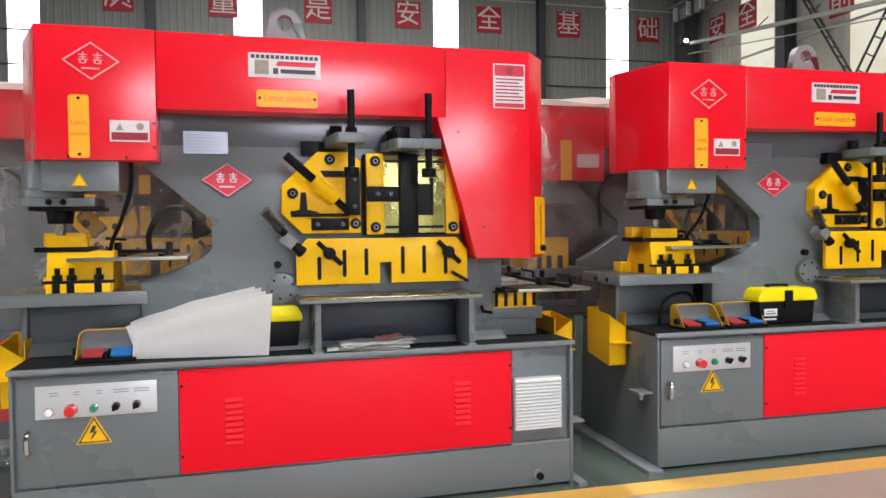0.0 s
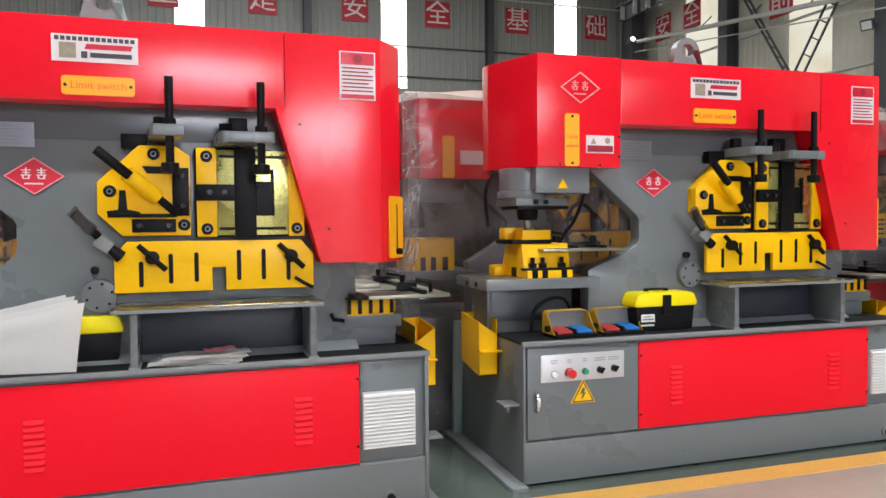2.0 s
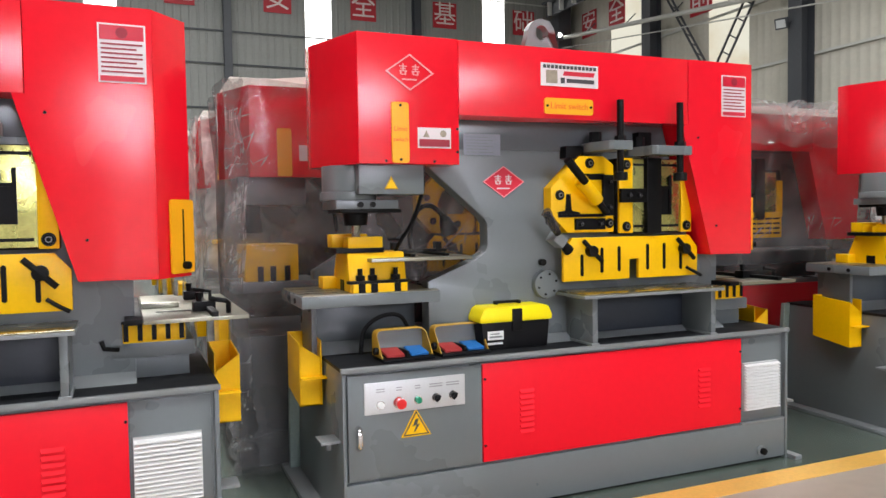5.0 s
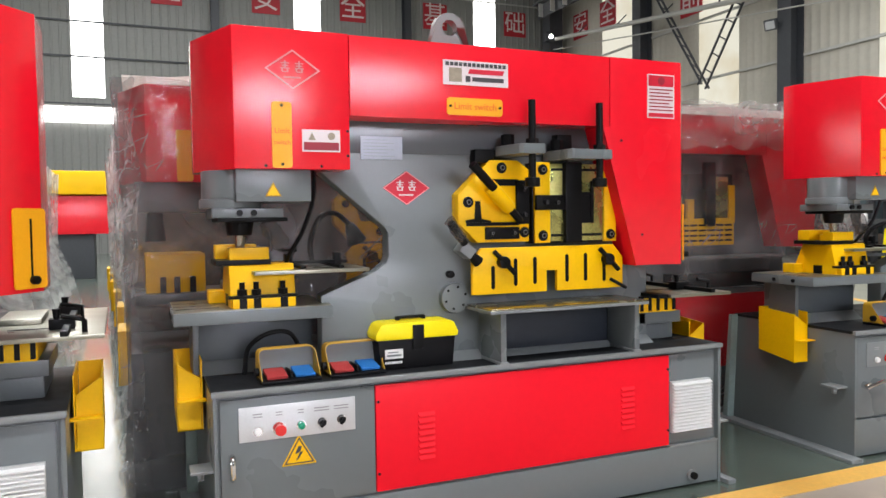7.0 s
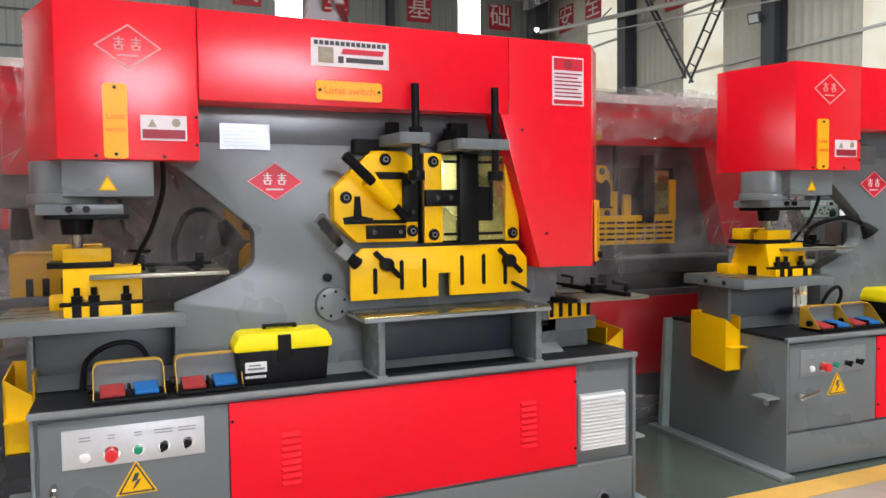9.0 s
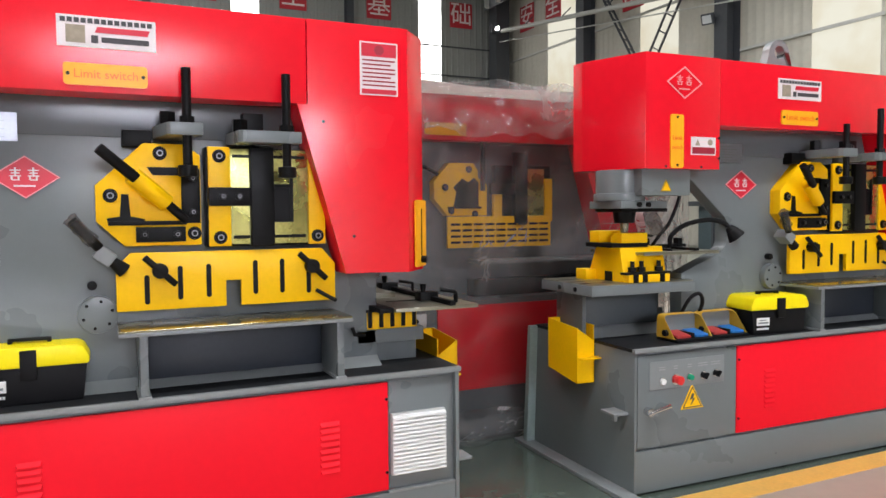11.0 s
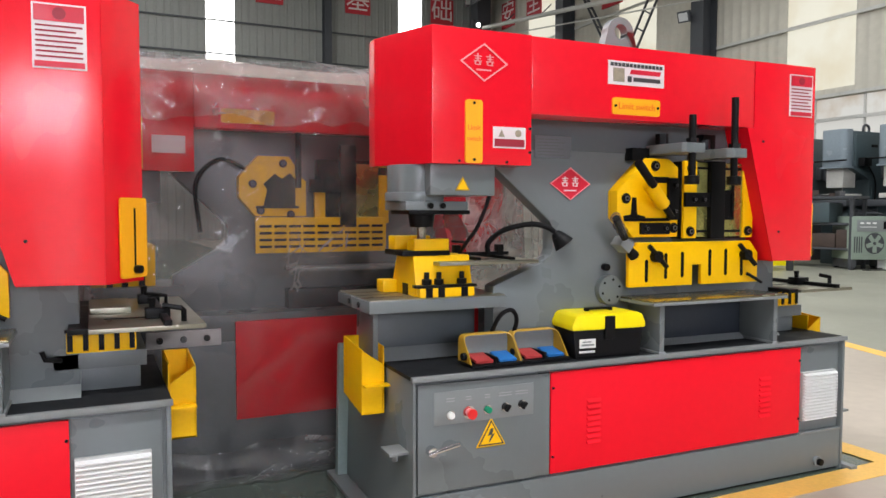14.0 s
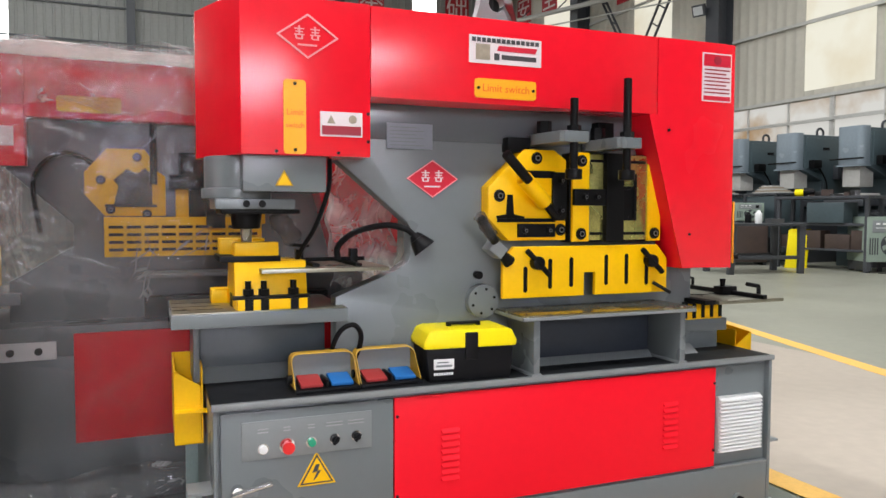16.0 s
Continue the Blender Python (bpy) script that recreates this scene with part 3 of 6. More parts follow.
    bm = rod((0.034, -0.010, -0.112), (0.034, -0.035, -0.112), 0.015, sides=14, bevel=0.003)
    bmesh.ops.transform(bm, matrix=mt, verts=bm.verts[:])
    part("knob", bm, BLACK, tag)
    for x, z in ((-0.30, 1.556), (-0.52, 1.556), (-0.19, 1.60), (-0.19, 1.70), (1.15, 1.70), (1.27, 1.25)):
        part("screw", rod((x, y, z + 0.008), (x, y - 0.005, z + 0.008), 0.006, sides=8), BLACK, m)


def join(*bms):
    out = bms[0]
    for b in bms[1:]:
        me = bpy.data.meshes.new("joined")
        b.to_mesh(me)
        out.from_mesh(me)
        b.free()
        bpy.data.meshes.remove(me)
    return out


def tag_bm(x0, x1, z0, z1, y):
    c = 0.012
    return prism([(x0 + c, z0), (x1 - c, z0), (x1 - 0.003, z0 + 0.003), (x1, z0 + c), (x1, z1 - c), (x1 - 0.003, z1 - 0.003), (x1 - c, z1), (x0 + c, z1), (x0 + 0.003, z1 - 0.003), (x0, z1 - c), (x0, z0 + c), (x0 + 0.003, z0 + 0.003)], y - 0.004, y + 0.004)


def base_parts(m, lever, panel_mat, red_top=0.668):
    part("base_body", prism([(0.022, 0.012), (0.022, 0.688), (0.88, 0.688), (0.93, 0.012)], -0.735, 1.685, "x"), GREY, m, "grey painted welded base cabinet")
    for x0, x1 in ((-0.748, -0.735), (1.685, 1.702)):
        part("side_plate", prism([(-0.004, 0.0), (-0.004, 0.690), (0.89, 0.690), (0.95, 0.0)], x0, x1, "x", 0.002), GREY, m)
    part("plinth_front", box(-0.735, 1.685, 0.0, 0.020, 0.012, 0.213, 0.003), GREY, m, "grey lower front plate")
    part("ledge", box(1.385, 1.685, -0.004, 0.022, 0.212, 0.222, 0.003), GREY_LIGHT, m)
    part("worktop", box(-0.752, 1.706, 0.008, 0.89, 0.688, 0.704, 0.002), DARK, m, "dark grey steel worktop")
    part("worktop_edge", box(-0.754, 1.708, -0.014, 0.008, 0.684, 0.705, 0.003), GREY_LIGHT, m, "lighter grey front edge of the worktop")
    for x0, x1 in ((-0.83, -0.748), (1.702, 1.75)):
        part("foot_flange", box(x0, x1, -0.06, 1.0, 0.0, 0.022, 0.003), GREY_LIGHT, m)
    # control door
    door = part("control_door", box(-0.724, -0.112, 0.004, 0.022, 0.226, 0.668, 0.004), GREY, m, "grey control cabinet door")
    panel = part("control_panel", box(-0.655, -0.196, -0.0005, 0.006, 0.500, 0.634, 0.002), panel_mat, door, "metal control panel with printed marks")
    for x, z, r, mat, d, nm in ((-0.584, 0.538, 0.014, WHITE, 0.014, "pilot_lamp"), (-0.502, 0.541, 0.022, BTN_RED, 0.036, "stop_button"), (-0.417, 0.544, 0.014, BTN_GREEN, 0.018, "start_button"), (-0.334, 0.546, 0.014, RUBBER, 0.020, "selector_knob"), (-0.255, 0.549, 0.014, RUBBER, 0.020, "selector_knob")):
        part("bezel", rod((x, 0.0, z), (x, -0.006, z), r + 0.005, sides=20), CHROME, door)
        part(nm, rod((x, -0.004, z), (x, -0.004 - d, z), r * 0.8 if nm == "stop_button" else r, r, 22, 0.003), mat, door)
        if nm == "selector_knob":
            part("knob_grip", box(-0.005, 0.005, -0.036, -0.02, -0.016, 0.016, 0.002, pose(x, 0, z, 0, 35, 0)), RUBBER, door)
    for x, w in ((-0.584, 0.018), (-0.502, 0.012), (-0.417, 0.012), (-0.334, 0.03), (-0.255, 0.03)):
        for z in (0.592, 0.603):
            part("panel_print", bars([(x - w, x + w, z, z + 0.004)], -0.0015), FAINT, panel)
    tri = part("hazard_sign", prism([(-0.494, 0.387), (-0.358, 0.387), (-0.426, 0.506)], 0.0, 0.005), YELLOW, door, "yellow triangle warning of electric shock, black rim")
    part("hazard_rim", prism([(-0.486, 0.392), (-0.366, 0.392), (-0.426, 0.497)], -0.001, 0.001), INK, tri)
    part("hazard_field", prism([(-0.476, 0.398), (-0.376, 0.398), (-0.426, 0.486)], -0.0025, -0.001), YELLOW, tri)
    part("hazard_bolt", join(prism([(-0.430, 0.462), (-0.443, 0.432), (-0.424, 0.437), (-0.416, 0.462)], -0.004, -0.0022), prism([(-0.440, 0.405), (-0.424, 0.438), (-0.411, 0.440), (-0.430, 0.412)], -0.0043, -0.0022)), INK, tri)
    if lever:
        part("door_handle", join(rod((-0.672, 0.004, 0.405), (-0.672, -0.034, 0.405), 0.020, sides=16, bevel=0.003), tube(curve_points([(-0.690, -0.030, 0.396), (-0.665, -0.034, 0.404), (-0.610, -0.036, 0.416), (-0.560, -0.034, 0.424)], 4), 0.010)), CHROME, door, "chrome lever handle")
    else:
        part("door_handle", tube(curve_points([(-0.682, 0.004, 0.452), (-0.682, -0.024, 0.444), (-0.682, -0.030, 0.410), (-0.682, -0.024, 0.374), (-0.682, 0.004, 0.366)], 4), 0.011), CHROME, door, "chrome pull handle")
    # red front panel with pressed louvres
    red = part("front_panel", box(-0.108, 1.384, 0.002, 0.022, 0.226, red_top, 0.003), RED_PANEL, m, "bright red removable front panel")
    for x0, x1, z0, z1 in ((0.075, 0.152, 0.335, 0.545), (1.100, 1.180, 0.335, 0.548)):
        for i in range(8):
            z = z0 + (z1 - z0) * i / 8
            part("louvre", louvre(x0, x1, z, z + 0.018), RED_PANEL, red)
    for x, z in ((-0.098, 0.30), (-0.098, 0.60), (1.376, 0.30), (1.376, 0.60)):
        part("screw", rod((x, 0.004, z), (x, -0.003, z), 0.006, sides=8), BLACK, red)
    part("end_panel", box(1.390, 1.672, 0.014, 0.022, 0.226, 0.668, 0.002), GREY, m)
    vent = part("vent_grille", box(1.398, 1.637, -0.004, 0.016, 0.283, 0.536, 0.003), VENT_BACK, m, "white slatted plastic vent grille")
    for i in range(15):
        z = 0.294 + i * 0.0162
        part("slat", prism([(-0.004, z + 0.003), (-0.020, z - 0.005), (-0.020, z), (-0.004, z + 0.008)], 1.400, 1.635, "x"), WHITE, vent)
    # strip added for the lit rear edge of the side plate
    part("rear_rib", prism([(0.90, 0.022), (0.862, 0.700), (0.89, 0.700), (0.945, 0.022)], -0.80, -0.748, "x", 0.003), LIT_EDGE, m, "rear edge of the base side, aisle light put into its pale colour")
    part("drain_plug", rod((1.52, 0.0, 0.060), (1.52, -0.03, 0.060), 0.018, sides=12, bevel=0.003), BLACK, m)
    part("drain_boss", rod((1.515, 0.002, 0.062), (1.515, -0.012, 0.062), 0.026, sides=16), GREY_LIGHT, m)
    part("side_bracket", join(box(-0.83, -0.748, 0.04, 0.15, 0.385, 0.397, 0.002), rod((-0.79, 0.09, 0.388), (-0.79, 0.09, 0.350), 0.013, sides=10)), GREY_LIGHT, m)
    part("side_bracket", box(1.702, 1.775, 0.02, 0.12, 0.29, 0.302, 0.002), GREY_LIGHT, m)
    # scrap chutes on both ends
    for s, x, y0, y1 in ((-1, -0.748, 0.30, 0.57), (1, 1.702, 0.24, 0.50)):
        ch = bmesh.new()
        xo = x + s * 0.11
        xi = x + s * 0.02
        add_prism(ch, [(xi, 0.49), (xi, 0.705), (xo, 0.768), (xo, 0.49)], y0, y0 + 0.006)
        add_box(ch, min(x + s * 0.02, xo), max(x + s * 0.02, xo), y1 - 0.006, y1, 0.53, 0.79)
        add_prism(ch, [(y0, 0.49), (y0, 0.768), (y1, 0.79), (y1, 0.53)], xo - 0.003, xo + 0.003, "x")
        add_prism(ch, [(y0, 0.49), (y0, 0.78), (y1, 0.79), (y1, 0.53)], x + s * 0.012, x + s * 0.018, "x")
        add_prism(ch, [(y0, 0.49), (y0, 0.496), (y1, 0.536), (y1, 0.53)], min(x + s * 0.015, xo), max(x + s * 0.015, xo), "x")
        add_box(ch, min(x, xo), max(x, xo), y0 - 0.045, y0 + 0.002, 0.615, 0.622)
        bmesh.ops.recalc_face_normals(ch, faces=ch.faces[:])
        part("scrap_chute", ch, YELLOW, m, "folded yellow sheet-metal scrap chute")


def louvre(x0, x1, z0, z1):
    bm = bmesh.new()
    y = 0.003
    a = [bm.verts.new(p) for p in ((x0, y, z1), (x1, y, z1), (x1, y, z0), (x0, y, z0), (x0 + 0.006, y - 0.010, z0 + 0.002), (x1 - 0.006, y - 0.010, z0 + 0.002))]
    for f in ((0, 1, 5, 4), (0, 4, 3), (1, 2, 5), (3, 4, 5, 2)):
        bm.faces.new([a[i] for i in f])
    bmesh.ops.recalc_face_normals(bm, faces=bm.faces[:])
    return bm


def frame_plate(m, ex):
    part("frame_plate", prism([(-0.275, 0.704), (-0.275, 1.025), (-0.255, 1.034), (-0.030, 1.122), (0.018, 1.156), (0.030, 1.184), (0.030, 1.288), (0.012, 1.316), (-0.290, 1.570), (-0.300, 1.85), (1.42, 1.85), (1.42, 0.704)], 0.22, 0.31, "y", 0.006), GREY, m, "thick grey C-shaped frame plate with a deep throat")
    part("weld_strip", prism([(0.16, 0.704), (0.22, 0.704), (0.22, 0.74)], -0.275, 1.42, "x"), GREY_LIGHT, m)
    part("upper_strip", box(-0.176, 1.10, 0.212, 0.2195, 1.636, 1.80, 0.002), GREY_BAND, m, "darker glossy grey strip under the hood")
    eye = bmesh.new()
    out, inn = [], []
    for i in range(24):
        a = math.tau * i / 24
        out.append((ex + (0.075 if math.sin(a) > -0.2 else 0.115) * math.cos(a) * (1 if math.sin(a) > -0.2 else 1.0), 2.205 + (0.075 * math.sin(a) if math.sin(a) > -0.2 else -0.12)))
        inn.append((ex + 0.036 * math.cos(a), 2.212 + 0.036 * math.sin(a)))
    for i in range(24):
        j = (i + 1) % 24
        q = [out[i], out[j], inn[j], inn[i]]
        add_prism(eye, q, 0.235, 0.285)
    bmesh.ops.remove_doubles(eye, verts=eye.verts[:], dist=0.0005)
    bmesh.ops.recalc_face_normals(eye, faces=eye.faces[:])
    part("lifting_eye", eye, GREY_LIGHT, m, "pale grey lifting eye on top")
    np_ = sticker("name_plate", -0.092, 0.098, 1.610, 1.709, 0.2105, NAME_SILVER, m, "silver rating plate")
    part("plate_print", bars([(-0.080, 0.06 - 0.03 * (i % 2), 1.622 + i * 0.014, 1.625 + i * 0.014) for i in range(6)], 0.208), GREY_LIGHT, np_)
    logo = part("logo_sticker", diamond(0.117, 1.486, 0.110, 0.075, 0.217), STICKRED, m, "red diamond logo sticker with a pale rim")
    part("logo_outline", diamond_ring(0.117, 1.486, 0.110, 0.075, 0.2145, 0.004), PINK, logo)
    logo_strokes(0.117, 1.486, 0.2145, STICKER, logo)
    disc = part("pivot_cover", rod((0.335, 0.225, 0.988), (0.335, 0.185, 0.988), 0.068, sides=32, bevel=0.004), GREY, m, "round grey pivot cover with five bolts")
    for i in range(6):
        a = math.tau * i / 6 + 0.3
        part("cover_bolt", rod((0.335 + 0.05 * math.cos(a), 0.186, 0.988 + 0.05 * math.sin(a)), (0.335 + 0.05 * math.cos(a), 0.182, 0.988 + 0.05 * math.sin(a)), 0.006, sides=8), BLACK, disc)
    part("grub_screw", rod((0.318, 0.222, 1.095), (0.318, 0.19, 1.095), 0.017, sides=12, bevel=0.002), BLACK, m)


def shear_group(m, rods):
    """Yellow tool holders on the frame plate."""
    yf = 0.150
    a = part("angle_shear_plate", prism([(0.337, 1.328), (0.337, 1.456), (0.500, 1.612), (0.640, 1.612), (0.698, 1.572), (0.698, 1.236), (0.430, 1.236)], yf, 0.222, "y", 0.005), YELLOW, m, "yellow angle shear plate with dark openings")
    part("shear_opening", prism([(0.510, 1.525), (0.640, 1.525), (0.640, 1.495), (0.530, 1.495)], yf - 0.003, yf + 0.02), BLACK, a)
    part("shear_opening", prism([(0.422, 1.425), (0.446, 1.425), (0.452, 1.345), (0.500, 1.335), (0.500, 1.322), (0.376, 1.322), (0.372, 1.338), (0.416, 1.345)], yf - 0.003, yf + 0.02), BLACK, a)
    part("tool_steel", box(0.376, 0.645, yf - 0.006, yf + 0.01, 1.312, 1.328, 0.002), BLACK, a)
    blk = part("blade_block", box(0.468, 0.640, yf - 0.016, yf + 0.01, 1.250, 1.306, 0.003), BLACK, a)
    for x in (0.497, 0.610):
        bolt("bolt", x, yf - 0.016, 1.278, 0.013, blk)
    blk = part("blade_block", box(0.628, 0.694, yf - 0.014, yf + 0.01, 1.318, 1.520, 0.003), BLACK, a)
    for z in (1.36, 1.485):
        bolt("bolt", 0.668, yf - 0.014, z, 0.012, blk)
    for x, z in ((0.556, 1.576), (0.386, 1.420), (0.672, 1.280)):
        bolt("bolt", x, yf, z, 0.021, a)
    # spindle set aslant across the plate
    h = part("spindle", rod((0.350, 0.02, 1.580), (0.470, 0.055, 1.478), 0.020, sides=16, bevel=0.003), BLACK, a, "black threaded spindle set aslant")
    part("spindle_sleeve", rod((0.455, 0.075, 1.492), (0.575, 0.11, 1.390), 0.033, sides=20, bevel=0.004), YELLOW, h, "yellow round spindle sleeve")
    part("spindle_tip", rod((0.565, 0.105, 1.400), (0.640, 0.125, 1.330), 0.017, sides=12, bevel=0.003), BLACK, h)
    # section shear, oiled plate between two yellow bars
    p = part("section_shear_frame", box(0.716, 1.176, yf + 0.004, 0.222, 1.226, 1.604, 0.004), BLACK, m, "section shear with yellow side bars and an oiled steel window")
    part("yellow_bar", box(0.724, 0.806, yf - 0.012, yf + 0.006, 1.228, 1.606, 0.004), YELLOW, p)
    part("yellow_bar", box(1.108, 1.176, yf - 0.012, yf + 0.006, 1.228, 1.606, 0.004), YELLOW, p)
    part("oiled_plate", box(0.806, 1.108, yf - 0.004, yf + 0.006, 1.234, 1.600, 0.003), BRASSY, p, "yellowish oiled steel plate")
    part("inner_opening", box(0.966, 1.034, yf - 0.008, yf - 0.002, 1.330, 1.455), BLACK, p, "dark opening in the oiled plate")
    part("inner_angle", join(box(1.032, 1.046, yf - 0.014, yf - 0.003, 1.318, 1.520), box(0.968, 1.034, yf - 0.014, yf - 0.003, 1.318, 1.332), box(0.968, 1.034, yf - 0.014, yf - 0.003, 1.452, 1.466)), BLACK, p, "black angle piece framing the opening")
    part("slide_bar", box(0.878, 0.968, yf - 0.034, yf + 0.004, 1.226, 1.606, 0.005), BLACK, p)
    hb = part("clamp_bar", box(0.724, 0.894, yf - 0.028, yf - 0.004, 1.382, 1.452, 0.004), BLACK, p)
    for x in (0.775, 0.835):
        bolt("bolt", x, yf - 0.028, 1.418, 0.013, hb)
    for z in (1.572, 1.262):
        part("slot", box(0.815, 1.095, yf - 0.008, yf - 0.003, z - 0.006, z + 0.006), BLACK, p)
    for x, z in ((0.765, 1.570), (1.142, 1.572), (0.765, 1.262), (1.142, 1.262)):
        bolt("bolt", x, yf - 0.012, z, 0.021, p)
    # hold-down arms with tall threaded rods
    for (xr, yr, zt), x0, x1, z in zip(rods, (0.535, 0.795), (0.0, 0.0), (1.652, 1.634)):
        x1 = xr + 0.052
        arm = part("hold_down_arm", prism([(x0 + 0.02, 0.222), (x0, 0.16), (xr - 0.072 if x0 < 0.6 else x0 + 0.02, yr - 0.01), (xr - 0.058 if x0 < 0.6 else x0 + 0.034, yr - 0.028), (x1, yr - 0.028), (x1, yr + 0.03), (x0 + 0.10, 0.222)], z - 0.022, z + 0.022, "z", 0.004), GREY, m, "grey hold-down arm with a threaded rod")
        part("threaded_rod", rod((xr, yr, 1.490), (xr, yr, zt), 0.0165, sides=14, bevel=0.003), BLACK, arm)
        part("rod_nut", rod((xr, yr, z + 0.022), (xr, yr, z + 0.045), 0.028, sides=6), BLACK, arm)
        part("rod_foot", rod((xr, yr, 1.485), (xr, yr, 1.525), 0.034, sides=16, bevel=0.004), BLACK, arm)
        part("rod_arm_bolt", rod((x0 + 0.05, 0.14, z + 0.02), (x0 + 0.05, 0.14, z + 0.075), 0.03, sides=6), BLACK, arm)
    part("guide_block", box(0.86, 0.94, 0.16, 0.222, 1.66, 1.74, 0.004), BLACK, m)
    part("guide_block", box(0.43, 0.53, 0.16, 0.222, 1.60, 1.66, 0.004, pose(0, 0, 0)), BLACK, m)
    # second aslant spindle by the guard
    h = part("spindle", rod((0.262, 0.06, 1.330), (0.345, 0.10, 1.235), 0.018, sides=14, bevel=0.003), BLACK, m, "black spindle in a grey block")
    part("spindle_block", box(-0.033, 0.033, -0.03, 0.05, -0.026, 0.026, 0.004, pose(0.362, 0.13, 1.205, 0, 38, 0)), GREY_LIGHT, h)
    part("film_wrap", film_wrap((0.255, 0.057, 1.338), (0.325, 0.09, 1.258), 0.023, 2.0), FILM, h, "crumpled scrap of clear film")
    part("spindle_tip", rod((0.375, 0.12, 1.195), (0.425, 0.135, 1.150), 0.016, 0.028, 12), BLACK, h)


def film_wrap(a, b, r, seed):
    """A crumpled scrap of film wound round a bar."""
    bm = tube([Vector(a) + (Vector(b) - Vector(a)) * k / 10 for k in range(11)], r, 12)
    for v in bm.verts:
        v.co += Vector((noise.noise(v.co * 60 + Vector((seed, 0, 0))), noise.noise(v.co * 60 + Vector((0, seed, 3))), noise.noise(v.co * 50))) * r * 0.35
    return bm


def guard_parts(m, grated=False, dx=0.0):
    y = 0.135
    if grated:
        g = part("guard", box(0.13, 0.86, y, y + 0.02, 1.135, 1.325, 0.004), YELLOW, m, "yellow guard plate with a slotted grating")
        for r in range(4):
            for c in range(9):
                part("slot", box(0.150 + c * 0.078, 0.214 + c * 0.078, y - 0.003, y + 0.002, 1.162 + r * 0.036, 1.176 + r * 0.036), BLACK, g)
        return
    g = part("guard", prism([(0.397, 1.000), (0.397, 1.160), (0.447, 1.212), (1.158, 1.212), (1.212, 1.150), (1.212, 1.000), (0.838, 1.000), (0.838, 1.098), (0.782, 1.098), (0.782, 1.000)], y, y + 0.022, "y", 0.003), YELLOW, m, "yellow guard plate with vertical slots")
    for x, z0, z1 in ((0.500, 1.022, 1.130), (0.616, 1.034, 1.160), (0.718, 1.038, 1.164), (0.892, 1.040, 1.172), (0.996, 1.040, 1.174), (1.102, 1.034, 1.150)):
        part("slot", prism([(x - 0.009, z0 + 0.006), (x - 0.003, z0), (x + 0.003, z0), (x + 0.009, z0 + 0.006), (x + 0.009, z1 - 0.006), (x + 0.003, z1), (x - 0.003, z1), (x - 0.009, z1 - 0.006)], y - 0.002, y + 0.004), BLACK, g)
    for x, z in ((0.545, 1.145), (1.112, 1.142)):
        k = part("wing_knob", rod((x, y, z), (x, y - 0.04, z), 0.028, sides=18, bevel=0.005), BLACK, g, "black wing knob")
        part("wing", rod((x - 0.054, y - 0.030, z + 0.052), (x + 0.054, y - 0.030, z - 0.052), 0.012, sides=10, bevel=0.002), BLACK, k)
    part("locking_lever", tube([(1.130, y - 0.01, 1.045), (1.165, y - 0.03, 1.022), (1.205, y - 0.035, 1.000)], 0.008), BLACK, g)


def front_table(m):
    t = part("shear_table", box(0.395, 1.226, -0.050, 0.218, 0.932, 0.946, 0.003), GREY_LIGHT, m, "grey shear table with an oily steel top")
    part("table_top", box(0.397, 1.224, -0.048, 0.216, 0.9462, 0.954, 0.002), OILED, t)
    # added panel whose dark colour stands for the table's shade
    part("recess_back", box(0.492, 1.170, 0.204, 0.2185, 0.706, 0.930, 0.002), RECESS_SHADE, t, "added dark blue-grey panel coloured as the shade under the table")
    for x0, x1 in ((0.462, 0.490), (1.172, 1.200)):
        part("table_leg", prism([(-0.012, 0.706), (-0.012, 0.932), (0.218, 0.932), (0.218, 0.706)], x0, x1, "x", 0.003), GREY, t)
        part("leg_foot", box(x0 - 0.008, x1 + 0.008, -0.016, 0.218, 0.704, 0.716, 0.003), GREY_LIGHT, t)


